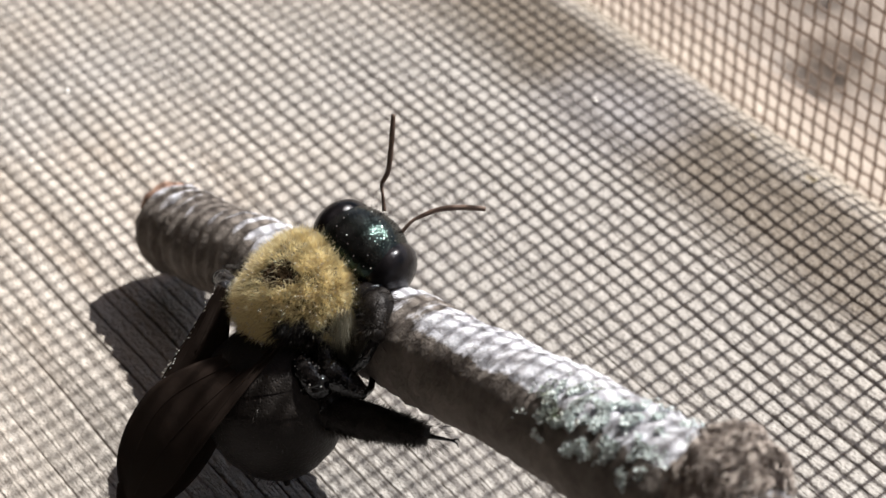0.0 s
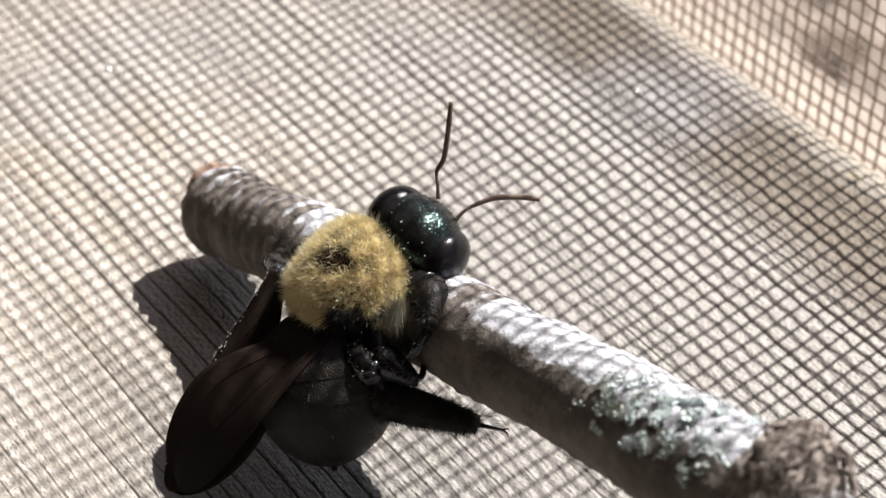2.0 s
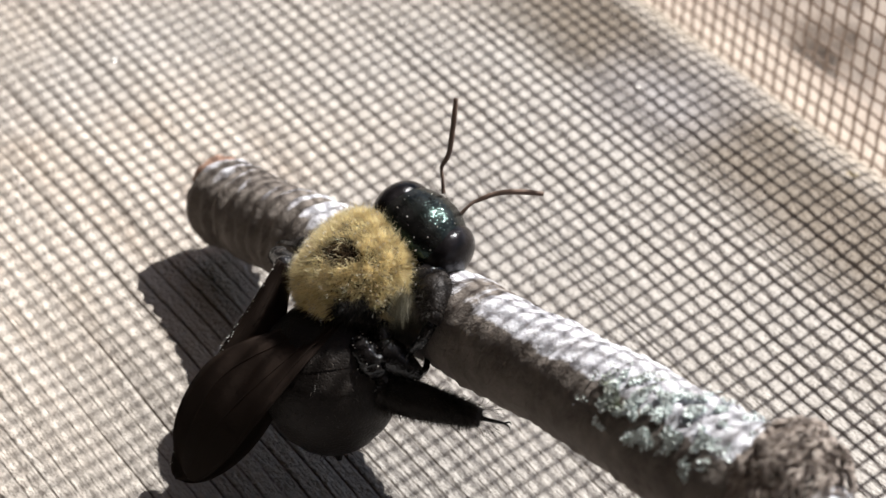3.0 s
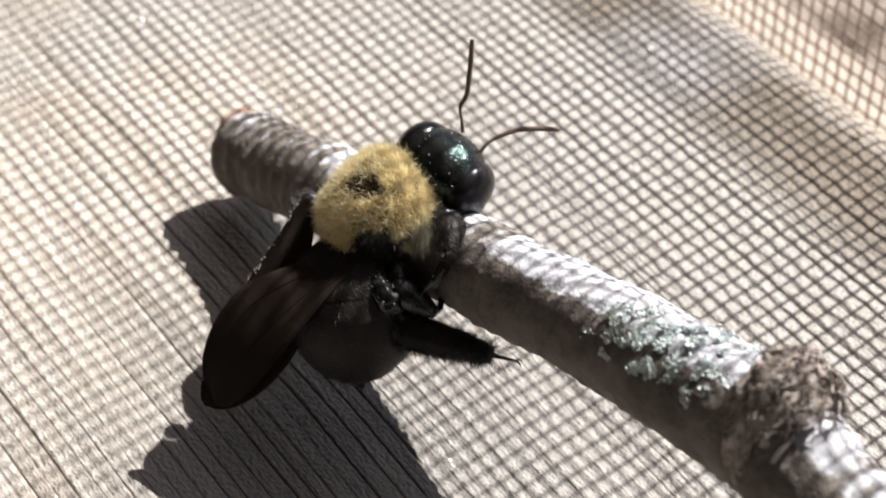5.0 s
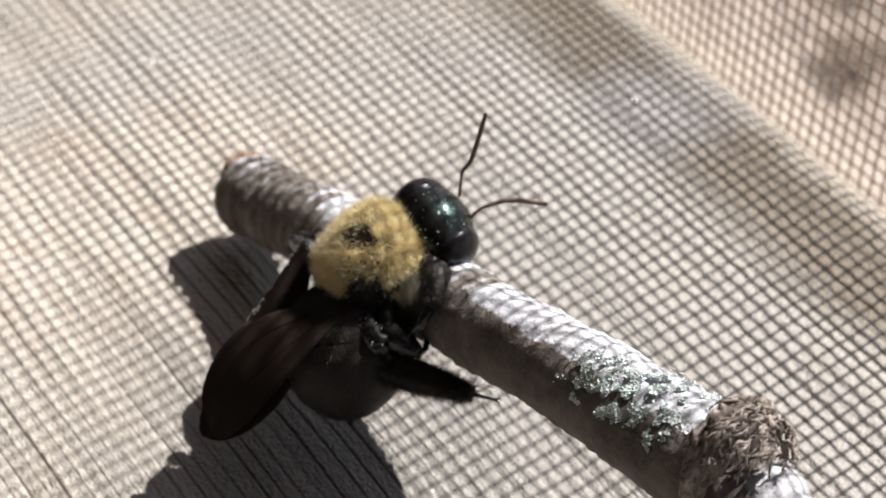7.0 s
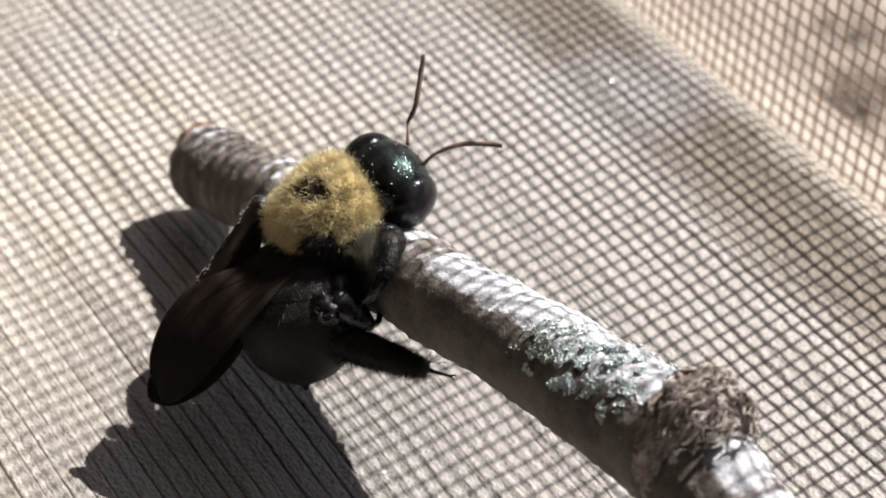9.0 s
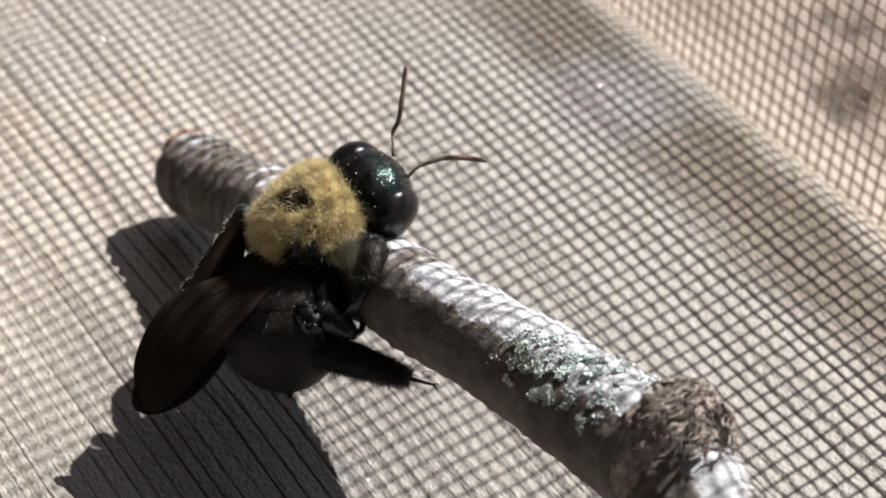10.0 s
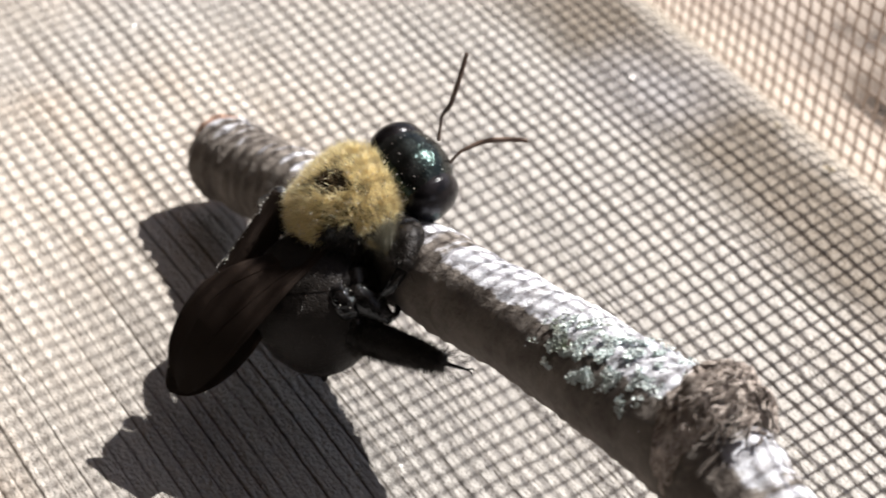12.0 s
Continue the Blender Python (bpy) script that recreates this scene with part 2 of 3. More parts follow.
def box(bm, lo, hi):
    v = [bm.verts.new((x, y, z)) for z in (lo[2], hi[2]) for y in (lo[1], hi[1]) for x in (lo[0], hi[0])]
    for f in ((0, 2, 3, 1), (4, 5, 7, 6), (0, 1, 5, 4), (2, 6, 7, 3), (0, 4, 6, 2), (1, 3, 7, 5)):
        bm.faces.new([v[i] for i in f])


def smooth_path(points, steps):
    """Catmull-Rom through points, steps per span."""
    p = [Vector(points[0]) * 2 - Vector(points[1])] + [Vector(q) for q in points] + [Vector(points[-1]) * 2 - Vector(points[-2])]
    out = []
    for i in range(1, len(p) - 2):
        for k in range(steps):
            t = k / steps
            a, b, c, d = p[i - 1:i + 3]
            out.append(0.5 * (2 * b + (c - a) * t + (2 * a - 5 * b + 4 * c - d) * t * t + (3 * b - a - 3 * c + d) * t ** 3))
    out.append(p[-2])
    return out


def tube(points, radii, sides=10, flat=1.0, wobble=0.0, scale=1.0, close=True):
    """Vertices and faces of a tapering tube; radii are given along the whole path and spread over it."""
    n = len(points)
    verts, faces = [], []
    side = None
    for i, q in enumerate(points):
        d = (points[min(i + 1, n - 1)] - points[max(i - 1, 0)]).normalized()
        if side is None:
            side = d.cross(Vector((0, 0, 1)))
            side = side.normalized() if side.length > 0.1 else Vector((1, 0, 0))
        side = (side - d * side.dot(d)).normalized()
        up = side.cross(d)
        u = i / (n - 1) * (len(radii) - 1)
        k = min(int(u), len(radii) - 2)
        r = radii[k] + (radii[k + 1] - radii[k]) * (u - k)
        for j in range(sides):
            a = 2 * math.pi * j / sides
            w = q + (side * math.cos(a) + up * math.sin(a) * flat) * r
            if wobble:
                w = q + (w - q) * (1 + wobble * noise.noise(w * 1.3))
            verts.append(w * scale)
    for i in range(n - 1):
        for j in range(sides):
            k = (j + 1) % sides
            faces.append((i * sides + j, i * sides + k, (i + 1) * sides + k, (i + 1) * sides + j))
    if close:
        faces.append(tuple(range(sides - 1, -1, -1)))
        faces.append(tuple((n - 1) * sides + j for j in range(sides)))
    return verts, faces


def ball(center, axes, turn=None, rings=20, segs=28, bumps=0.0, shape=None):
    """Vertices and faces of an ellipsoid in millimetres; shape(v) may push a unit vector about first."""
    verts, faces = [], []
    turn = turn or Matrix.Identity(3)
    for i in range(rings + 1):
        th = math.pi * i / rings
        for j in range(segs):
            ph = 2 * math.pi * j / segs
            v = Vector((math.sin(th) * math.cos(ph), math.sin(th) * math.sin(ph), math.cos(th)))
            if bumps:
                v = v * (1 + bumps * noise.noise(v * 3.1 + Vector(center)))
            if shape:
                v = shape(v)
            v = turn @ Vector((v.x * axes[0], v.y * axes[1], v.z * axes[2])) + Vector(center)
            verts.append(v * MM)
    for i in range(rings):
        for j in range(segs):
            k = (j + 1) % segs
            faces.append((i * segs + j, (i + 1) * segs + j, (i + 1) * segs + k, i * segs + k))
    return verts, faces


def hairs(roots, length, width, lean, spread, curl, rng):
    """Thin tapering blades of two spans each. roots: (point, normal) in millimetres."""
    verts, faces = [], []
    for q, n in roots:
        d = (n + lean + Vector(rng.normal(0, spread, 3))).normalized()
        l = length * rng.uniform(0.6, 1.15)
        s = d.cross(Vector(rng.normal(0, 1, 3))).normalized() * width * rng.uniform(0.7, 1.2)
        bend = Vector(rng.normal(0, curl, 3)) * l
        mid, tip = q + d * l * 0.5 + bend * 0.25, q + d * l + bend
        b = len(verts)
        verts += [(q - s) * MM, (q + s) * MM, (mid + s * 0.8) * MM, (mid - s * 0.8) * MM, tip * MM]
        faces += [(b, b + 1, b + 2, b + 3), (b + 3, b + 2, b + 4)]
    return verts, faces


# ---------------------------------------------------------------- the sill and the place round it
def build_sill():
    """One weathered board: grain ridges run along x, with sunken dark latewood lines between."""
    rng = np.random.default_rng(4)
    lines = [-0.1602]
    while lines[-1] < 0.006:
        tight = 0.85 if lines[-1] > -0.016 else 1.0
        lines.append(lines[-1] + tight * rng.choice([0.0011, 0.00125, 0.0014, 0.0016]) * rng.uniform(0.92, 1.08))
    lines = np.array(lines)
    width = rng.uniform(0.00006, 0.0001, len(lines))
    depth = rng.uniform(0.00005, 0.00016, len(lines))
    ys = np.concatenate([np.arange(-0.160, -0.1125, 0.0003), np.linspace(-0.1125, 0.0042, 1946)])
    xs = np.concatenate([np.linspace(-0.45, -0.1, 12)[:-1], np.arange(-0.1, 0.1001, 0.0025), np.linspace(0.1, 0.45, 12)[1:]])
    nx, ny = len(xs), len(ys)
    verts = np.zeros((nx * ny, 3))
    late = np.zeros(nx * ny)
    for i, x in enumerate(xs):
        drift = np.array([0.0011 * noise.noise((x * 16, y * 30, 0.3)) + 0.0003 * noise.noise((x * 90, y * 120, 5.0)) for y in ys[::16]])
        drift = np.interp(ys, ys[::16], drift)
        yy = ys + drift
        k = np.clip(np.searchsorted(lines, yy), 1, len(lines) - 1)
        z = np.zeros(ny)
        g = np.zeros(ny)
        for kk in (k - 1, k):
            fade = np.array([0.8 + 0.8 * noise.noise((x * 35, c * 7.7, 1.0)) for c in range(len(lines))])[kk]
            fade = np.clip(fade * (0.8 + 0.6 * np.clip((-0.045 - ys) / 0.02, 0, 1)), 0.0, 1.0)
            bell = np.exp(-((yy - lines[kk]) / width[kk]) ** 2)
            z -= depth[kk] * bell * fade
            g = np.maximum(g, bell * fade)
        swell = np.array([0.0004 * noise.noise((x * 12, y * 45, 9.0)) + 0.00034 * noise.noise((x * 9, y * 190, 3.3)) + 0.00013 * noise.noise((x * 14, y * 420, 7.7)) + 0.00008 * noise.noise((x * 160, y * 160, 1.7)) for y in ys[::16]])
        z += np.interp(ys, ys[::16], swell) * np.clip((0.004 - ys) / 0.012, 0, 1) - 0.0002
        z -= 0.008 - np.sqrt(0.008 ** 2 - np.clip(ys + 0.0022, 0, 0.0064) ** 2)      # the eased far edge
        verts[i * ny:(i + 1) * ny] = np.stack([np.full(ny, x), ys, z], 1)
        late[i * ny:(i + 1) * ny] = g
    a = np.arange(nx - 1)[:, None] * ny + np.arange(ny - 1)[None, :]
    top = np.stack([a, a + ny, a + ny + 1, a + 1], -1).reshape(-1, 4)
    me = bpy.data.meshes.new("sill")
    base = [(-0.45, -0.16, -0.03), (0.45, -0.16, -0.03), (0.45, 0.0042, -0.03), (-0.45, 0.0042, -0.03)]
    n = nx * ny
    near, far = [i * ny for i in range(nx)], [i * ny + ny - 1 for i in range(nx)]
    rim = [(n, n + 1, n + 2, n + 3), tuple(near[::-1] + [n, n + 1]), tuple(far + [n + 2, n + 3]), tuple(list(range(ny)) + [n + 3, n]), tuple(list(range(n - 1, n - ny - 1, -1)) + [n + 1, n + 2])]
    me.from_pydata(np.concatenate([verts, np.array(base)]).tolist(), [], top.tolist() + rim)
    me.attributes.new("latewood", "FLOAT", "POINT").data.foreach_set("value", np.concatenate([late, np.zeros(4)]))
    me.update()
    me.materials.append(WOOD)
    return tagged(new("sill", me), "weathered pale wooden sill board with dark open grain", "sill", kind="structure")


def build_screen():
    """Woven threads in the stretch near the twig, straight threads out to the edges of the opening."""
    root = new("window_screen")
    root.location = (-0.0005, 0.0038, -0.00025)
    tagged(root, "brown woven insect screen standing on the sill", "screen", kind="structure")
    px, pz, r = 1.41, 1.586, 0.162
    x0, x1, z0, z1 = -78, 92, -2.0, 112
    verts, faces = [], []
    wav = lambda x, z: (0.25 * noise.noise((x * 0.03, z * 0.03, 2.0)) + 0.06 * noise.noise((x * 0.3, z * 0.3, 4.0)), 0.35 * noise.noise((x * 0.02, z * 0.02, 8.0)), 0.25 * noise.noise((x * 0.03, z * 0.03, 12.0)) + 0.06 * noise.noise((x * 0.3, z * 0.3, 15.0)))

    def thread(points, name=""):
        v, f = tube(points, [r, r], sides=5, scale=MM)
        if name:
            mesh_object(name, v, f, THREAD, root)
            return
        b = len(verts)
        verts.extend(v)
        faces.extend([tuple(i + b for i in q) for q in f])

    cols = [i * px for i in range(math.ceil(x0 / px), math.floor(x1 / px) + 1)]
    rows = [2.1 + j * pz for j in range(math.ceil((z0 - 2.1) / pz), math.floor((z1 - 2.1) / pz) + 1)]
    xc = [c - px / 2 for c in cols] + [cols[-1] + px / 2]
    zc = [c - pz / 2 for c in rows] + [rows[-1] + pz / 2]
    for i, x in enumerate(xc):
        pts = [Vector((x, 0.09 * (-1) ** (i + j), z)) + Vector(wav(x, z)) for j, z in enumerate(zc)]
        thread([pts[0] - Vector((0, 0, 1))] + pts + [Vector((x, 0, 900))], "upright_thread")
    for j, z in enumerate(zc):
        pts = [Vector((x, -0.09 * (-1) ** (i + j), z)) + Vector(wav(x, z)) for i, x in enumerate(xc)]
        thread([Vector((-400, 0, z))] + pts + [Vector((400, 0, z))], "cross_thread")
    x = xc[0] - px
    while x > -400:
        thread([Vector((x, 0, -1)), Vector((x, 0, 900))])
        x -= px
    x = xc[-1] + px
    while x < 400:
        thread([Vector((x, 0, -1)), Vector((x, 0, 900))])
        x += px
    z = zc[-1] + pz
    while z < 900:
        thread([Vector((-400, 0, z)), Vector((400, 0, z))])
        z += pz
    tagged(mesh_object("outer_threads", verts, faces, THREAD, root), kind="stuff")
    return root


def build_shell():
    bm = bmesh.new()
    box(bm, (-1.6, 0.012, -1.02), (1.6, 0.032, -0.032))
    box(bm, (-1.6, 0.012, 0.9), (1.6, 0.032, 1.6))
    box(bm, (-1.6, 0.012, -0.032), (-0.4, 0.032, 0.9))
    box(bm, (0.4, 0.012, -0.032), (1.6, 0.032, 0.9))
    tagged(part("wall_north", bm, PLASTER, smooth=False), "painted wall round the screened opening", "wall", kind="structure")
    for name, lo, hi in (("wall_south", (-1.6, -2.6, -1.02), (1.6, -2.5, 1.6)), ("wall_west", (-1.7, -2.6, -1.02), (-1.6, 0.032, 1.6)), ("wall_east", (1.6, -2.6, -1.02), (1.7, 0.032, 1.6))):
        bm = bmesh.new()
        box(bm, lo, hi)
        tagged(part(name, bm, PLASTER, smooth=False), "plain painted porch wall", "wall", kind="structure")
    bm = bmesh.new()
    box(bm, (-1.7, -2.6, 1.6), (1.7, 0.032, 1.7))
    tagged(part("ceiling", bm, PLASTER, smooth=False), "plain painted porch ceiling", "ceiling", kind="structure")
    bm = bmesh.new()
    box(bm, (-1.6, -2.5, -1.0), (1.6, 0.012, -0.9))
    tagged(part("floor", bm, BOARDS, smooth=False), "brown boarded porch floor", "floor", kind="structure")
    bm = bmesh.new()
    box(bm, (-0.4, 0.0044, -0.03), (0.4, 0.0118, -0.0045))
    tagged(part("trim", bm, LEDGE, smooth=False), "sunlit pale outer edge of the sill", "ledge", kind="structure")
    bm = bmesh.new()
    bmesh.ops.create_grid(bm, x_segments=80, y_segments=80, size=80)
    bmesh.ops.translate(bm, verts=bm.verts, vec=(0, 0, -1.02))
    for v in bm.verts:
        v.co.z += 0.4 * noise.noise(v.co * 0.2) * min(1, max(0, (v.co.length - 6) / 20))
    tagged(part("ground", bm, GROUND), "pale sunlit ground with brown leaf litter outside", "ground", kind="structure")


def build_litter():
    """Brown fallen leaves outside: small curled blades in loose heaps."""
    rng = np.random.default_rng(31)
    m = Mat("dead_leaf", rough=0.8)
    geo = m.nt.nodes.new("ShaderNodeNewGeometry")
    m.set("Base Color", m.ramp(geo.outputs["Random Per Island"], [(0.0, (0.13, 0.098, 0.076)), (0.5, (0.2, 0.158, 0.127)), (1.0, (0.3, 0.245, 0.2))]))
    verts, faces = [], []
    heaps = [(-0.93, 1.12, 0.028, 60), (-0.85, 1.16, 0.045, 24), (-1.02, 1.2, 0.03, 20), (-1.2, 1.35, 0.12, 40), (-0.56, 1.28, 0.2, 50), (0.1, 1.4, 0.4, 120)]
    for hx, hy, spread, count in heaps:
        for _ in range(count):
            c = Vector((rng.normal(hx, spread), rng.normal(hy, spread), -1.014 + rng.uniform(0, 0.012)))
            a, size = rng.uniform(0, 2 * math.pi), rng.uniform(0.007, 0.016)
            d, w = Vector((math.cos(a), math.sin(a), rng.normal(0, 0.25))), Vector((-math.sin(a), math.cos(a), rng.normal(0, 0.2)))
            b = len(verts)
            for t, half in ((-1, 0.0), (-0.5, 0.42), (0, 0.55), (0.5, 0.4), (1, 0.0)):
                mid = c + d * size * t + Vector((0, 0, 0.25 * size * t * t))
                verts += [mid - w * size * half + Vector((0, 0, size * half * 0.5)), mid, mid + w * size * half + Vector((0, 0, size * half * 0.5))]
            for k in range(4):
                q = b + 3 * k
                faces += [(q, q + 1, q + 4, q + 3), (q + 1, q + 2, q + 5, q + 4)]
    tagged(mesh_object("fallen_leaves", verts, faces, m.m), "brown curled dead leaves scattered on the pale ground", "leaves", kind="stuff")


build_sill()
build_screen()
build_shell()
build_litter()

# ---------------------------------------------------------------- the twig
AXIS = [(-2.4, -48.5, 4.2), (1.6, -48.2, 5.3), (4.6, -47.9, 6.3), (10, -47.45, 8.1), (20, -46.9, 10.9), (32, -46.0, 14.2), (44, -45.6, 17.85), (54, -45.4, 20.4), (60, -45.6, 20.0), (66, -45.3, 19.4), (78, -44.7, 19.3), (92, -43.9, 19.5)]


def build_twig():
    root = new("twig")
    tagged(root, "grey lichen-crusted twig leaning on the sill", "twig")
    path = smooth_path(AXIS, 24)
    n, sides = len(path), 56
    verts, faces, crust = [], [], []
    for i, q in enumerate(path):
        d = (path[min(i + 1, n - 1)] - path[max(i - 1, 0)]).normalized()
        side = d.cross(Vector((0, 0, 1))).normalized()
        up = side.cross(d)
        x = q.x
        r = 3.4 + 0.25 * min(1, max(0, (x - 35) / 15))
        r += 0.3 * math.exp(-((x - 54) / 2.4) ** 2) - 0.35 * min(1, max(0, (x - 56.5) / 3))
        r *= 1 - 0.1 * max(0, 1 - (x + 2.4) / 0.7) ** 2
        for j in range(sides):
            a = 2 * math.pi * j / sides
            w = side * math.cos(a) + up * math.sin(a)
            p = q + w * (r + 0.95 * max(0, -w.z) ** 3 * max(0, 1 - (x + 2.4) / 1.6))      # a torn lip under the cut end
            rings = (0.13 + 0.07 * max(0, min(1, (22 - x) / 6))) * math.sin(x * 4.1 + 1.2 * noise.noise(p * 0.5) + math.sin(a) * 0.8) * (0.6 + noise.noise(p * 0.25)) * (1 if x < 56 else 0.35)
            p += w * (rings + 0.28 * noise.noise(p * 0.28) + 0.12 * noise.noise(p * 1.1) + 0.05 * noise.noise(p * 3.3))
            verts.append(p * MM)
            # crust thins towards the shaded flank, so that shade is partly in the colour
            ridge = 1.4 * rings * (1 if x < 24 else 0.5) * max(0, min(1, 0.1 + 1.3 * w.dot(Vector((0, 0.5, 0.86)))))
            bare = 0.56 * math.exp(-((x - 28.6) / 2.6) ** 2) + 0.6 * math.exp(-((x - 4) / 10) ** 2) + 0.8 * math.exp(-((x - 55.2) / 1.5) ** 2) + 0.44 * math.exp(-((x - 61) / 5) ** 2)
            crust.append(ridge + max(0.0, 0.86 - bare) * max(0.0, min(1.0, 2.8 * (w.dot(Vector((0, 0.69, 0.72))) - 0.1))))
    for i in range(n - 1):
        for j in range(sides):
            k = (j + 1) % sides
            faces.append((i * sides + j, i * sides + k, (i + 1) * sides + k, (i + 1) * sides + j))
    faces.append(tuple((n - 1) * sides + j for j in range(sides)))
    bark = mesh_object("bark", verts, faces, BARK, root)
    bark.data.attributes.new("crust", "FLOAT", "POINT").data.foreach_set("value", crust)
    # the cut end: a slightly domed, torn disc
    d = (path[1] - path[0]).normalized()
    side = d.cross(Vector((0, 0, 1))).normalized()
    up = side.cross(d)
    cv, cf = [], []
    for i in range(9):
        for j in range(24):
            a = 2 * math.pi * j / 24
            rr = 3.1 * i / 8
            p = path[0] + (side * math.cos(a) + up * math.sin(a)) * rr
            cv.append((p - d * (0.25 * (1 - (i / 8) ** 2) + 0.25 * noise.noise(p * 1.4) - 0.25)) * MM)
    for i in range(8):
        for j in range(24):
            k = (j + 1) % 24
            cf.append((i * 24 + j, i * 24 + k, (i + 1) * 24 + k, (i + 1) * 24 + j))
    mesh_object("cut_end", cv, cf, CUT, root, "reddish torn cut end")
    rim = [path[0] + (side * math.cos(a) + up * math.sin(a)) * 3.1 for a in np.linspace(0.9, 2.5, 9)]
    v, f = tube(smooth_path(rim, 3), [0.15, 0.4, 0.5, 0.35, 0.12], 8, wobble=0.5, scale=MM)
    mesh_object("torn_rim", v, f, CUT, root, "reddish torn bark rim")
    # the knot: a scarred collar with a split hole
    rng = np.random.default_rng(11)
    kv, kf = ball((55.6, -45.5, 22.15), (1.55, 4.1, 4.65), Matrix.Rotation(radians(-18), 3, "Y"), 72, 90, 0.14, knot_shape)
    mesh_object("knot", kv, kf, KNOT, root, "rough brown knot with a split hole")
    # torn fibres that wrap the knot
    fv, ff = [], []
    for _ in range(260):
        a0, x = rng.uniform(0.4, 2.15), rng.normal(55.8, 0.8)
        span, drift, rr = rng.uniform(0.08, 0.26), rng.normal(0, 0.3), rng.uniform(0.05, 0.16)
        pts = []
        for k in range(5):
            a, xx = a0 + span * k / 4, x + drift * k / 4 + 0.25 * noise.noise((x * 3, k * 0.7, a0))
            q, side, up = twig_frame(path, min(max(xx, 52.8), 58.4))
            w = -side * math.cos(a) + up * math.sin(a)
            pts.append(Vector((xx, q.y, q.z)) + w * (4.05 + 2.1 * max(0, w.z) ** 2 - 0.3 * (xx - 55.5) ** 2 + 0.35 * noise.noise((xx, a * 3, 7.0)) + 0.06 * math.sin(math.pi * k / 4)))
        v, f = tube(pts, [rr * 0.4, rr, rr, rr * 0.3], 5, wobble=0.4, scale=MM)
        b = len(fv)
        fv.extend(v)
        ff.extend([tuple(i + b for i in t) for t in f])
    tagged(mesh_object("frayed_bark", fv, ff, KNOT, root, "frayed pale fibres round the knot"), kind="stuff")
    # lichen: many small curled lobes on the sunny flank, thickest in one patch
    lv, lf = [], []
    for k in range(15000):
        # an olive cushion low on the flank, then a pale crust that climbs to the ridge
        x = rng.normal(45.8, 1.45) if k % 5 < 2 else rng.normal(50.6, 1.6)
        if not 41.5 < x < 53.8:
            continue
        q, side, up = twig_frame(path, x)
        a = rng.normal(2.15, 0.28) if k % 5 < 2 else rng.normal(1.85, 0.42)
        a = min(max(a, 0.4), 2.65)
        w = -side * math.cos(a) + up * math.sin(a)
        if noise.noise(Vector((x * 1.1, a * 3.8, 3.0))) < (0.08 if k % 5 < 2 else 0.16):
            continue
        lobe(lv, lf, q + w * rng.uniform(3.6, 3.95), w, rng, rng.uniform(0.05, 0.18))
    tagged(mesh_object("lichen", lv, lf, LICHEN, root, "pale green leafy lichen", smooth=False), kind="stuff")
    return root


def knot_shape(v):
    hole = math.exp(-(((v.x - 0.55) / 0.2) ** 2 + ((v.y + 0.35) / 0.3) ** 2)) if v.z > 0 else 0
    return v * (1 - 0.45 * hole + 0.05 * noise.noise(v * 4) + 0.045 * noise.noise(Vector((v.x * 18, v.y * 6, v.z * 6))) + 0.03 * noise.noise(v * 14))


def twig_frame(path, x):
    i = min(max(1, next((k for k, q in enumerate(path) if q.x > x), len(path) - 1)), len(path) - 1)
    d = (path[i] - path[i - 1]).normalized()
    side = d.cross(Vector((0, 0, 1))).normalized()
    return path[i - 1].lerp(path[i], (x - path[i - 1].x) / (path[i].x - path[i - 1].x)), side, side.cross(d)


def lobe(verts, faces, q, n, rng, size):
    """A small cupped, notched plate that stands a little off the bark."""
    t = n.cross(Vector(rng.normal(0, 1, 3))).normalized()
    b = n.cross(t)
    n = (n + Vector(rng.normal(0, 0.45, 3))).normalized()
    base = len(verts)
    verts.append((q - n * 0.05) * MM)
    for k in range(6):
        a = k / 5 * 3.6 - 1.8
        r = size * rng.uniform(0.7, 1.25)
        verts.append((q + (t * math.cos(a) + b * math.sin(a)) * r + n * size * rng.uniform(0.15, 0.75)) * MM)
    for k in range(5):
        faces.append((base, base + 1 + k, base + 2 + k))


TWIG = build_twig()

# ---------------------------------------------------------------- the bee
THORAX = Vector((20.6, -50.1, 15.4))
HEADC = Vector((21.6, -45.4, 16.4))
BEE = new("carpenter_bee")
tagged(BEE, "black carpenter bee with a golden furry thorax, clinging to the twig", "bee")
BEE.location = THORAX * MM
L = lambda x, y, z: Vector((x, y, z)) - THORAX          # place in millimetres -> the bee's own space


def limb(name, points, radii, material=SHELL, parent=BEE, label="", sides=12, steps=6, offset=THORAX):
    pts = smooth_path([Vector(p) - offset for p in points], steps)
    v, f = tube(pts, radii, sides, scale=MM)
    return mesh_object(name, v, f, material, parent, label)


def glint_grains(points, parent, rng):
    """Glints added as tiny pale eight-sided grains stuck to a surface."""
    verts, faces = [], []
    for q in points:
        r = rng.uniform(0.025, 0.07)
        b = len(verts)
        verts += [(q + Vector(d) * r) * MM for d in ((1, 0, 0), (0, 1, 0), (-1, 0, 0), (0, -1, 0), (0, 0, 1), (0, 0, -1))]
        faces += [(b + k, b + (k + 1) % 4, b + 4) for k in range(4)] + [(b + (k + 1) % 4, b + k, b + 5) for k in range(4)]
    tagged(mesh_object("glints", verts, faces, SPECK, parent, "scattered pale grains that stand in for glints", smooth=False), kind="stuff")


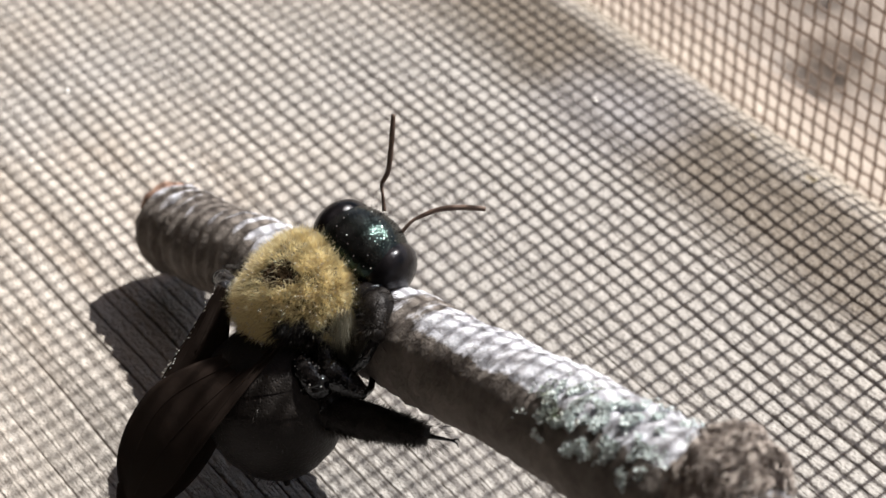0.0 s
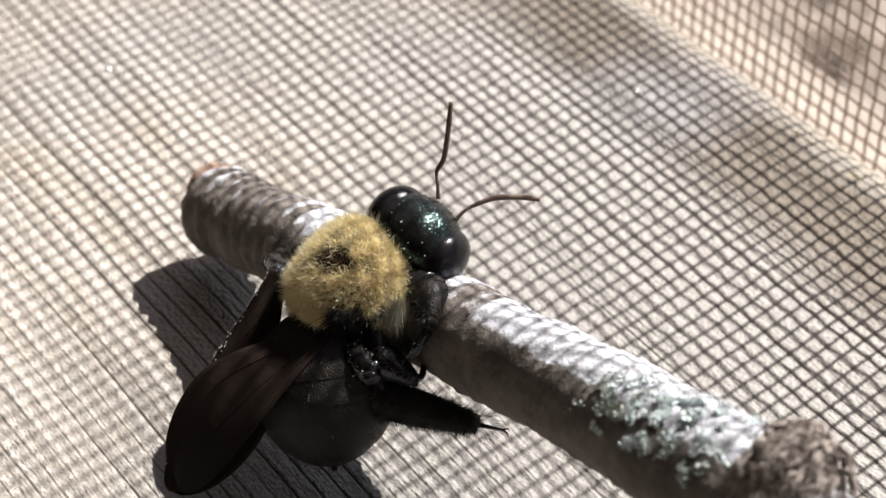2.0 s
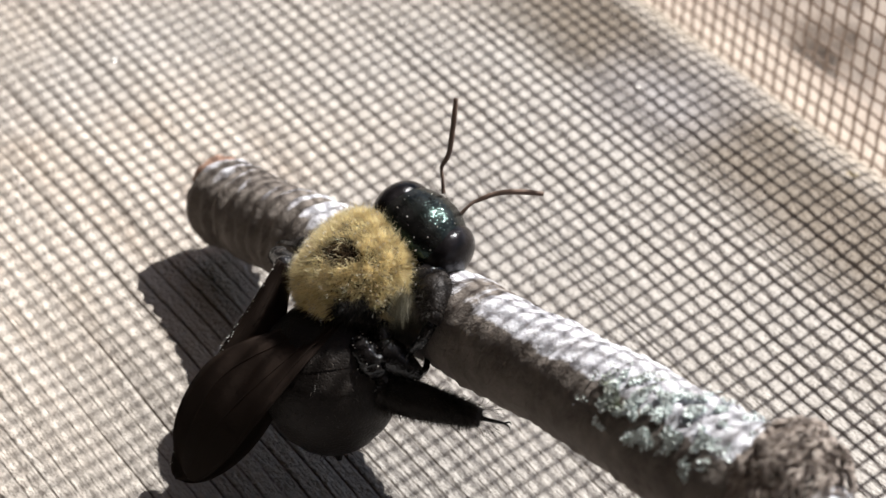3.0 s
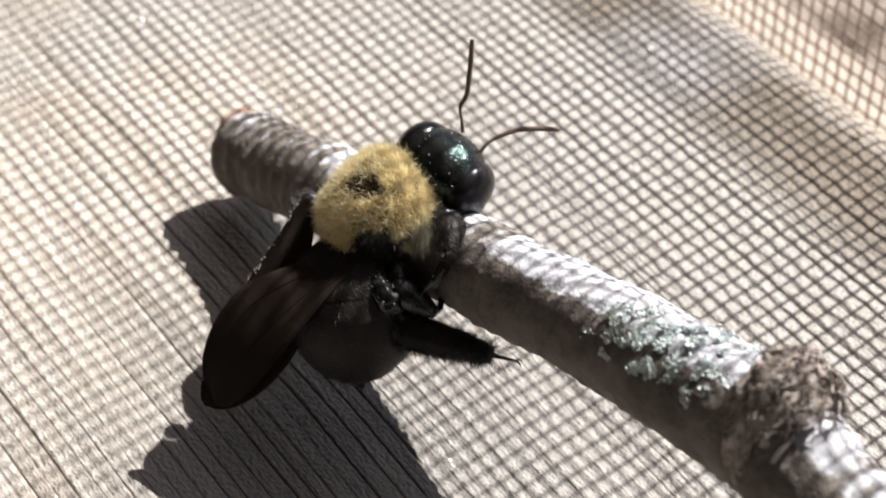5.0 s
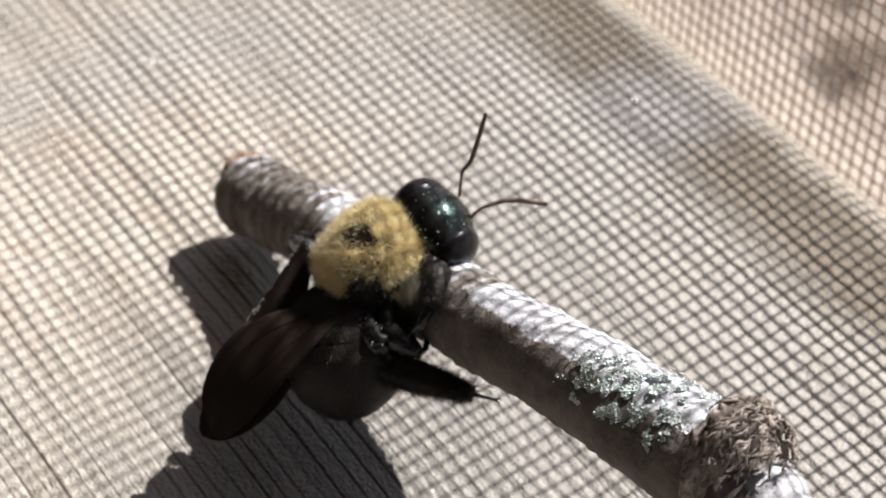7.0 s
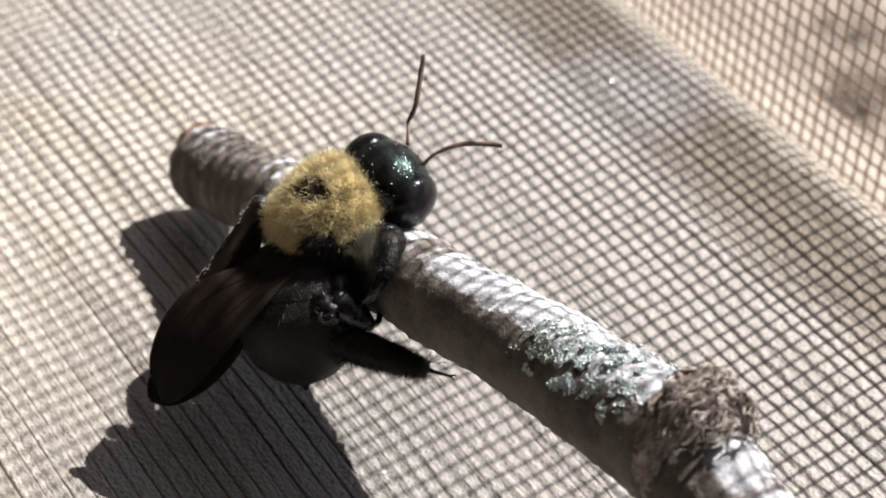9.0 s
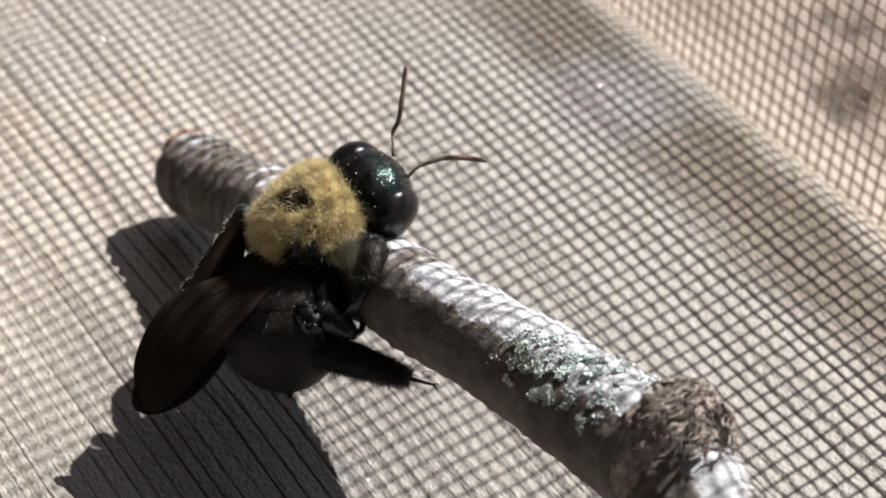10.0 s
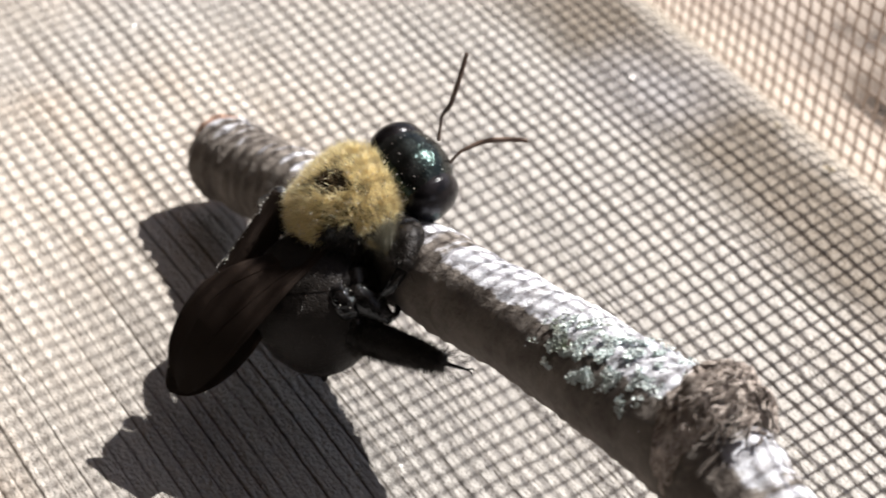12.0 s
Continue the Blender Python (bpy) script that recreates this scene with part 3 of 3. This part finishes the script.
def build_body():
    fwd = (HEADC - THORAX).normalized()
    side = fwd.cross(Vector((0, 0, 1))).normalized()
    up = Vector((0.36, -0.40, 0.84))
    fwd = (fwd - up.normalized() * fwd.dot(up.normalized())).normalized()
    up.normalize()
    side = fwd.cross(up)
    turn = Matrix((side, fwd, up)).transposed()
    flank = Vector((-0.89, -0.35, 0.3)).normalized()
    form = lambda u: u * (1 - 0.16 * max(0.0, (u.dot(flank) - 0.74) / 0.26))
    v, f = ball((0, 0, 0), (4.0, 4.1, 3.5), turn, 24, 32, 0.03, form)
    mesh_object("thorax", v, f, SHELL, BEE)
    # fur: golden over the back, black behind and below
    rng = np.random.default_rng(21)
    gold, black, pale, darker = [], [], [], []
    spot = Vector((-0.17, -0.04, 0.985))
    back = Vector((0.86, -0.3, 0.41)).normalized()
    for _ in range(38000):
        u = Vector(rng.normal(0, 1, 3)).normalized()
        c = form(u)
        p = turn @ Vector((c.x * 4.0, c.y * 4.1, c.z * 3.5))
        n = (turn @ Vector((u.x / 4.0, u.y / 4.1, u.z / 3.5))).normalized()
        edge = 0.12 * noise.noise(u * 4)
        bald = (u - spot).length
        # black cap at the right rear, partly the golden fur's shade coloured in
        rear = u.dot(back) > 0.88 + edge
        # brown hairs scattered on the left: sparser fur, with its shaded side coloured in
        thin = noise.noise(u * 3.1 + Vector((4, 0, 0))) > 0.02 + 0.5 * max(0, u.x + 0.1) and u.z > 0 and rng.random() < 0.6
        if thin or bald < 0.3 + edge and rng.random() < 0.93:
            darker.append((p, n))
            continue
        if u.z < -0.3 + 0.45 * min(1, max(0, u.x / 0.4)) + edge:
            if rng.random() < 0.3:
                black.append((p, n))
        elif rear:
            if rng.random() < 0.5:
                black.append((p, n))
        else:
            gold.append((p, n))
    v, f = hairs(gold, 0.8, 0.018, -fwd * 0.25, 0.4, 0.2, rng)
    tagged(mesh_object("golden_fur", v, f, GOLD_HAIR, BEE, "dense golden-yellow fur", smooth=False), kind="stuff")
    v, f = hairs(darker, 0.3, 0.02, -fwd * 0.2, 0.6, 0.2, rng)
    tagged(mesh_object("brown_fur", v, f, BROWN_HAIR, BEE, "short dark brown fur of the bald spot and shade-toned left side", smooth=False), kind="stuff")
    under = []
    for q, n in gold:
        for _ in range(2):
            under.append((q + n.cross(Vector(rng.normal(0, 1, 3))) * 0.12, n))
    v, f = hairs(under, 0.5, 0.028, -fwd * 0.2, 0.5, 0.2, rng)
    tagged(mesh_object("under_fur", v, f, GOLD_HAIR, BEE, "short golden under-fur", smooth=False), kind="stuff")
    v, f = hairs(black, 1.0, 0.028, -fwd * 0.5, 0.3, 0.14, rng)
    tagged(mesh_object("black_fur", v, f, BLACK_HAIR, BEE, "sparse black fur", smooth=False), kind="stuff")
    for _ in range(700):
        pale.append((L(25.2, -49.5, 16.4) + Vector(rng.normal(0, 0.34, 3)), Vector((0.4, -0.5, -0.76))))
    v, f = hairs(pale, 1.9, 0.01, Vector((0, 0, -0.1)), 0.2, 0.1, rng)
    tagged(mesh_object("pale_tuft", v, f, PALE_HAIR, BEE, "pale hair tuft at the wing root", smooth=False), kind="stuff")
    grains = [q + n * rng.uniform(0.5, 0.85) for q, n in (gold[int(k)] for k in rng.integers(0, len(gold), 420))]
    glint_grains(grains, BEE, rng)
    # abdomen in overlapping plates
    base, tip = L(20.4, -52.8, 14.0), L(24.3, -54.5, 7.6)
    d = (tip - base).normalized()
    s = d.cross(Vector((0, 0, 1))).normalized()
    uu = s.cross(d)
    av, af = ball(base + d * 4.2, (3.6, 3.4, 3.4), None, 16, 20)
    abdomen = mesh_object("abdomen", av, af, PLATES, BEE, "rounded black abdomen in overlapping plates")
    prof = [(0.0, 1.6), (0.12, 3.2), (0.3, 4.3), (0.5, 4.6), (0.68, 4.2), (0.84, 3.1), (0.94, 1.9), (0.98, 1.0), (1.0, 0.1)]
    length = (tip - base).length + 3.0
    for k in range(6):
        a, b = k / 6, (k + 1) / 6 + 0.03
        vv, ff = [], []
        for i in range(7):
            t = a + (b - a) * i / 6
            r = np.interp(t, [q[0] for q in prof], [q[1] for q in prof]) - 0.10 * (i / 6 < 0.15) + 0.05 * (i / 6)
            for j in range(32):
                an = 2 * math.pi * j / 32
                w = base + d * (t * length) + (s * math.cos(an) * 1.1 + uu * math.sin(an) * 0.86) * r
                vv.append(w * MM)
        for i in range(6):
            for j in range(32):
                m = (j + 1) % 32
                ff.append((i * 32 + j, i * 32 + m, (i + 1) * 32 + m, (i + 1) * 32 + j))
        if k == 5:
            ff.append(tuple(6 * 32 + j for j in range(32)))
        mesh_object("plate", vv, ff, PLATES, abdomen)
    fringe = []
    for _ in range(600):
        t, an = rng.uniform(0.15, 1.0), rng.uniform(0, 2 * math.pi)
        r = np.interp(t, [q[0] for q in prof], [q[1] for q in prof])
        w = s * math.cos(an) + uu * math.sin(an) * 0.86
        fringe.append((base + d * (t * length) + w * r, w.normalized()))
    v, f = hairs(fringe, 0.6, 0.018, d * 0.8, 0.25, 0.12, rng)
    tagged(mesh_object("abdomen_hair", v, f, BLACK_HAIR, BEE, smooth=False), kind="stuff")


def build_head():
    """The head carries eyes, antennae and jaws, and turns with them."""
    fwd = Vector((0.14, 0.93, 0.33)).normalized()
    lat = Vector((0.93, 0.06, -0.33))
    lat = (lat - fwd * lat.dot(fwd)).normalized()
    up = lat.cross(fwd)
    turn = Matrix((lat, fwd, up)).transposed()

    def skull(v):
        y = v.y * (1.0 if v.y > 0 else 0.75)
        return Vector((v.x, y * (1 - 0.18 * v.x * v.x), v.z))

    v, f = ball((0, 0, 0), (3.9, 3.1, 3.15), turn, 32, 44, 0.02, skull)
    head = mesh_object("head", v, f, HEAD, BEE, "glossy black head with a teal sheen")
    head.location = (HEADC - THORAX) * MM
    for k in (-1, 1):
        c = turn @ Vector((2.12 * k, 0.28, -0.05))
        lean = turn @ Matrix.Rotation(radians(9 * k), 3, "Y")
        v, f = ball(c, (1.7, 2.36, 2.66), lean, 26, 30)
        mesh_object("eye", v, f, EYE, head)
    rng = np.random.default_rng(5)
    roots = []
    for _ in range(2400):
        u = Vector(rng.normal(0, 1, 3)).normalized()
        if abs(u.x) > 0.8 or (u.z > 0.35 and u.y < 0.7 and rng.random() < 0.72):
            continue
        w = skull(u)
        roots.append((turn @ Vector((w.x * 3.75, w.y * 2.95, w.z * 3.1)), (turn @ u).normalized()))
    v, f = hairs(roots, 0.45, 0.014, Vector((0, 0, 0)), 0.4, 0.15, rng)
    tagged(mesh_object("face_hair", v, f, BLACK_HAIR, head, smooth=False), kind="stuff")
    grains = []
    for _ in range(70):
        u = Vector(rng.normal(0, 1, 3)).normalized()
        w = skull(u)
        grains.append(turn @ Vector((w.x * 3.94, w.y * 3.13, w.z * 3.18)))
    glint_grains(grains, head, rng)
    for k in (-1, 1):
        c = [turn @ Vector(q) for q in ((1.2 * k, 1.3, -2.3), (1.3 * k, 1.7, -3.2), (0.5 * k, 1.9, -3.8))]
        v, f = tube(smooth_path(c, 5), [0.7, 0.6, 0.3], 10, scale=MM)
        mesh_object("mandible", v, f, SHELL, head)
    return head


def build_antenna(head, joints, size):
    """Scape, then a beaded flagellum; its origin sits in the socket."""
    root = Vector(joints[0])
    pts = smooth_path([(Vector(q) - root) * size for q in joints], 9)
    radii = [0.15, 0.11, 0.12, 0.17, 0.19, 0.19, 0.16]
    v, f = tube(pts, radii, 9, wobble=0.12, scale=MM)
    ob = mesh_object("antenna", v, f, FEELER, head, "thin brown elbowed antenna")
    ob.location = (root - HEADC) * MM
    return ob


build_body()
BEE_HEAD = build_head()
ANTENNA_A = build_antenna(BEE_HEAD, [(21.2, -42.6, 18.9), (20.6, -42.1, 20.0), (20.0, -41.6, 20.9), (20.3, -40.9, 22.2), (20.0, -39.9, 24.6), (19.4, -38.8, 27.1)], 0.72)
ANTENNA_B = build_antenna(BEE_HEAD, [(22.6, -42.7, 17.7), (22.75, -41.7, 18.5), (22.9, -40.9, 18.75), (23.65, -39.1, 19.2), (24.8, -37.5, 19.25), (26.0, -36.0, 19.1)], 0.77)


def wing(name, root, tip, width, outer, lift, droop, label):
    """A folded wing: a thin cambered blade with raised veins along its front edge."""
    a, b = L(*root), L(*tip)
    d = (b - a).normalized()
    s = Vector(outer)
    s = (s - d * s.dot(d)).normalized()
    n = d.cross(s).normalized()
    if n.z < 0:
        n = -n
    length = (b - a).length
    nu, nv = 60, 14
    verts, faces = [], []
    ease = lambda q: (lambda c: c * c * (3 - 2 * c))(min(1.0, max(0.0, q)))
    close = lambda t, start: math.sqrt(max(0.0, 1 - max(0.0, (t - start) / (1 - start)) ** 2))
    front = lambda t: width * (0.15 + 0.1 * ease(t / 0.6)) * close(t, 0.72)
    back = lambda t: width * (0.1 + 0.6 * ease(t / 0.6)) * close(t, 0.6)

    def rise(t, c):
        return lift * math.sin(math.pi * t) * 0.6 - droop * c * c * math.sin(math.pi * min(1, t + 0.1)) + 0.05 * math.sin(c * 9 + t * 4)

    for i in range(nu + 1):
        t = ease(i / nu) * 0.5 + 0.5 * i / nu
        for j in range(nv + 1):
            c = j / nv
            y = front(t) - (front(t) + back(t)) * c
            verts.append((a + d * (t * length) + s * y + n * rise(t, c)) * MM)
    for i in range(nu):
        for j in range(nv):
            k = i * (nv + 1) + j
            faces.append((k, k + 1, k + nv + 2, k + nv + 1))
    ob = mesh_object(name, verts, faces, MEMBRANE, BEE, label)
    thick = ob.modifiers.new("thickness", "SOLIDIFY")
    thick.thickness = 0.00004
    for c in (0.0, 0.1, 0.38, 0.66):
        pts = []
        for k in range(10):
            t = k / 9.5
            cc = c + 0.06 * math.sin(t * 5 + c * 7) * (c > 0)
            y = front(t) - (front(t) + back(t)) * cc
            pts.append(a + d * (t * length) + s * y + n * rise(t, cc))
        v, f = tube(smooth_path(pts, 4), [0.08, 0.05, 0.03], 6, wobble=0.5, scale=MM)
        mesh_object("vein", v, f, MEMBRANE, ob)
        if c == 0.0 and s.x < 0:
            rng = np.random.default_rng(8)
            edge = smooth_path(pts, 8)
            glint_grains([edge[int(k)] + Vector((0, 0, 0.1)) + Vector(rng.normal(0, 0.1, 3)) for k in rng.integers(2, len(edge), 110)], ob, rng)
    return ob


v, f = ball(L(16.7, -53.5, 14.9), (0.72, 0.75, 0.62), None, 12, 16)
mesh_object("wing_root_cap", v, f, SHELL, BEE, "glossy black knob at the wing root")
wing("wing", (17.6, -53.6, 15.6), (21.3, -65.3, 5.0), 5.8, (-0.8, -0.4, 0.0), 0.6, 0.8, "smoky dark brown folded wing")
wing("wing", (22.6, -52.4, 15.4), (22.3, -64.9, 5.7), 6.0, (0.9, 0.2, -0.25), 2.6, 0.9, "smoky dark brown folded wing")


def leg(points, radii, hair, label="", lean=(0, 0, -0.3), shin=None):
    """One leg: thigh, shin and foot, each a mesh under it, with a hair brush on the shin."""
    joints = [Vector(q) for q in points]
    thigh = limb("leg", [joints[0], (joints[0] + joints[1]) / 2 + Vector((0.1, 0, 0.25)), joints[1]], [radii[0] * 0.7, radii[0], radii[0] * 0.75], label=label)
    limb("shin", [joints[1], (joints[1] + joints[2]) / 2, joints[2]], [radii[1] * 0.95, radii[1], radii[1] * 0.8, radii[1] * 0.5], shin or PLATES, thigh)
    limb("foot", joints[2:], [radii[2], radii[2] * 0.8, radii[2] * 0.5], parent=thigh, sides=8, steps=5)
    for q, rr in ((joints[1], radii[1] * 0.86), (joints[2], radii[2] * 1.25)):
        v, f = ball(q - THORAX, (rr, rr, rr), None, 10, 14)
        mesh_object("knee", v, f, PLATES if hair > 2000 else SHELL, thigh)
    end = joints[-1]
    d = (joints[-1] - joints[-2]).normalized()
    for k in (-1, 1):
        s = d.cross(Vector((0, 0, 1))).normalized() * k
        limb("claw", [end, end + d * 0.35 + s * 0.2, end + d * 0.45 + s * 0.25 - Vector((0, 0, 0.3))], [0.09, 0.06, 0.02], parent=thigh, sides=6, steps=3)
    if hair:
        rng = np.random.default_rng(int(abs(points[0][0]) * 10))
        roots = []
        for _ in range(hair):
            t = rng.uniform(0, 0.9)
            span = joints[1].lerp(joints[2], t) if rng.random() < 0.98 else joints[2].lerp(joints[3], t * 0.6)
            w = Vector(rng.normal(0, 1, 3)).normalized()
            roots.append((span - THORAX + w * radii[1] * (1.0 - 0.5 * t), w))
        dd = (joints[2] - joints[1]).normalized()
        v, f = hairs(roots, 0.7, 0.015, dd * 0.7 + Vector(lean), 0.3, 0.12, rng)
        tagged(mesh_object("leg_brush", v, f, BLACK_HAIR, thigh, smooth=False), kind="stuff")
    return thigh


# hind, middle and front legs of both flanks
LEGS = []
LEGS.append(leg([(22.4, -52.4, 12.4), (26.9, -52.6, 10.0), (31.7, -48.2, 9.0), (32.2, -47.7, 8.9), (32.8, -47.1, 8.8)], (1.4, 1.3, 0.17), 6500))
# the crumpled glossy joint where the hind leg folds
joint = smooth_path([Vector(q) - THORAX for q in ((24.3, -53.4, 13.4), (25.2, -53.2, 12.8), (26.0, -53.0, 12.1), (26.6, -52.8, 11.5))], 7)
v, f = tube(joint, [0.5, 0.9, 1.0, 0.95, 0.6], 16, scale=MM)
v = [q + Vector((1, 1, 1)) * 0.0003 * noise.noise(q * 2200) + Vector((-0.5, 0.4, 1)) * 0.00016 * noise.noise(q * 5200) for q in v]
mesh_object("knee", v, f, SHELL, LEGS[0], "crumpled glossy black joint")
rng = np.random.default_rng(31)
glint_grains([q / MM + Vector((0, 0, 0.06)) for q in (v[int(k)] for k in rng.integers(0, len(v), 60))], LEGS[0], rng)
LEGS.append(leg([(23.2, -51.0, 13.3), (25.7, -52.0, 12.6), (28.0, -50.8, 11.5), (27.3, -49.6, 11.0), (25.6, -48.4, 12.0)], (1.0, 1.15, 0.3), 200, shin=SHELL))
LEGS.append(leg([(22.6, -47.6, 14.4), (25.3, -47.5, 15.8), (27.5, -49.2, 15.5), (27.9, -50.4, 14.4), (27.4, -51.0, 13.3)], (1.6, 1.25, 0.5), 2500))
LEGS.append(leg([(17.4, -53.0, 12.8), (13.5, -52.6, 12.2), (12.4, -51.6, 10.2), (11.4, -51.2, 9.2), (10.4, -50.8, 8.8)], (0.85, 0.75, 0.3), 300))
LEGS.append(leg([(17.0, -50.4, 13.0), (14.0, -50.6, 12.4), (12.4, -50.2, 11.3), (11.4, -50.3, 10.6), (10.2, -50.4, 9.9)], (0.8, 0.7, 0.28), 200))
LEGS.append(leg([(18.6, -47.4, 14.0), (17.2, -46.6, 13.0), (16.6, -46.6, 12.7), (16.2, -46.9, 12.5), (15.8, -47.2, 12.4)], (0.7, 0.5, 0.22), 60))


# ---------------------------------------------------------------- grit on the board
def grit(at, size, label):
    v, f = ball((0, 0, 0), (size, size * 0.9, size * 0.42), None, 7, 9, 0.3)
    ob = mesh_object("grit", v, f, SPECK, None, "", smooth=False)
    ob.location = (at[0] * MM, at[1] * MM, (size * 0.12) * MM)
    tagged(ob, label, "grit", group="grit on the sill")


grit((-28.5, -44.4), 0.3, "tiny white grain on the weathered board")
grit((0.9, -8.1), 0.22, "tiny white grain on the weathered board")
grit((31.5, -51.5), 0.16, "tiny white grain on the weathered board")


def flake(at, size, turn, material, label):
    """A thin curled chip, thickest in the middle, with a torn outline."""
    rng = np.random.default_rng(int(at[0] * 10 + 500))
    n = 14
    verts, faces = [], []
    for z in (1, -1):
        verts.append(Vector((0, 0, 0.045 * size * (z + 1))))
        for ring in (0.55, 1.0):
            for k in range(n):
                a = 2 * math.pi * k / n
                r = size * ring * (1 + (0.28 * rng.normal() if ring == 1.0 and z == 1 else 0))
                if z == 1 and ring == 1.0:
                    verts.append(Vector((math.cos(a) * r, math.sin(a) * r * 0.5, 0.05 * size * ring * math.cos(a) ** 2)))
                elif z == 1:
                    verts.append(Vector((math.cos(a) * r, math.sin(a) * r * 0.5, 0.08 * size)))
                else:
                    top = verts[1 + (n if ring == 1.0 else 0) + k]
                    verts.append(top - Vector((0, 0, 0.05 * size)))
    b = 1 + 2 * n
    for k in range(n):
        m = (k + 1) % n
        faces += [(0, 1 + k, 1 + m), (1 + k, 1 + n + k, 1 + n + m, 1 + m), (b, b + 1 + m, b + 1 + k), (b + 1 + k, b + 1 + m, b + 1 + n + m, b + 1 + n + k),
                  (1 + n + k, b + 1 + n + k, b + 1 + n + m, 1 + n + m)]
    ob = mesh_object("flake", [v * MM for v in verts], faces, material, None, "", smooth=False)
    ob.matrix_basis = pose(at[0] * MM, at[1] * MM, 0.0001, 0, 0, turn)
    tagged(ob, label, "flake", group="chips along the screen")


YELLOW = plain_material("lichen_yellow", (0.6, 0.52, 0.36), 0.85, 900, 0.3)
for x, y, size, turn, m, text in ((13.3, -0.9, 0.5, -8, YELLOW, "yellowish lichen chip lying against the screen"), (20.4, -1.0, 0.6, 6, YELLOW, "yellowish lichen chip lying against the screen")):
    flake((x, y), size, turn, m, text)


# ---------------------------------------------------------------- what moves
def motions():
    # the head sways: seconds, shift to the right and up across the line of sight (mm), roll (degrees)
    sway = [(0, 0, 0.35, 8.5), (2, -0.05, 0.4, 8.5), (3, -0.05, 0.3, 9), (4.8, 0.1, 0.15, 11), (5, 0.05, 0.17, 10.8), (5.5, 0, 0, 7.3), (6, 0, 0, 0),
            (6.7, 0.05, 0, 0), (8.3, -0.05, -0.1, 0.8), (8.5, -0.05, 0, 6.4), (9, -0.2, -0.05, 10), (9.5, -0.1, 0.12, 7), (10, -0.25, -0.1, 5.5),
            (10.5, -0.15, 0, 3.2), (11, 0, -0.1, -2), (11.5, 0.2, -0.1, -2.3), (12, 0, 0, -0.6)]
    # the body rocks about the wing tips: seconds, shift of the thorax to the right and up (mm)
    rock = [(0, -0.5, -0.65), (2, -0.5, -0.68), (3, -0.45, -0.55), (4.8, -0.2, -0.28), (5, -0.1, 0), (5.5, 0, 0), (6, 0, 0), (6.7, 0, -0.25), (8.3, 0.1, 0.27), (8.5, 0.1, 0.6), (10.5, 0.17, 0.65), (12, 0.22, 0.7)]
    sight = Vector((0.60, -0.43, 0.67)).normalized()
    right = Vector((0.56, 0.83, 0.03)).normalized()
    rise = sight.cross(right)
    wing_tip = Vector((21.3, -65.3, 5.0)) - THORAX
    rows = []
    for t, a, b in rock:
        shift = right * a + rise * b
        spin = wing_tip.cross(-shift) / wing_tip.length_squared
        turn = Matrix.Rotation(spin.length, 4, spin.normalized()) if spin.length > 1e-6 else Matrix.Identity(4)
        rows.append((t, Matrix.Translation((THORAX + shift) * MM) @ turn))
    walk(BEE, rows)
    # the feet cling: each leg keeps its place while the body rocks
    rest = Matrix.Translation(THORAX * MM)
    for ob in LEGS:
        walk(ob, [(t, m.inverted() @ rest) for t, m in rows])
    home = HEADC - THORAX
    walk(BEE_HEAD, [(t, Matrix.Translation((home + right * (a - 0.15) + rise * (b + 0.25)) * MM) @ Matrix.Rotation(radians(r + 4), 4, sight)) for t, a, b, r in sway])
    for ob, tilt in ((ANTENNA_A, [(0, 0, -6), (6.7, 0, -6), (8.3, -24, -6), (9, -24, -9), (9.5, -22, -3), (10, -24, -2), (10.5, -2, -7), (12, -6, -6)]),
                     (ANTENNA_B, [(0, 0, -11), (3, 0, -11), (5, 0, -11), (5.5, 0, -10), (6, 0, -6), (8.3, 0, -4), (9, 0, -11), (10.5, 0, -6), (12, 0, 3)])):
        at = Matrix.Translation(ob.location + (right * 0.05 - rise * 0.7) * MM)
        walk(ob, [(t, at @ Matrix.Rotation(radians(a), 4, right) @ Matrix.Rotation(radians(b), 4, sight)) for t, a, b in tilt])


motions()
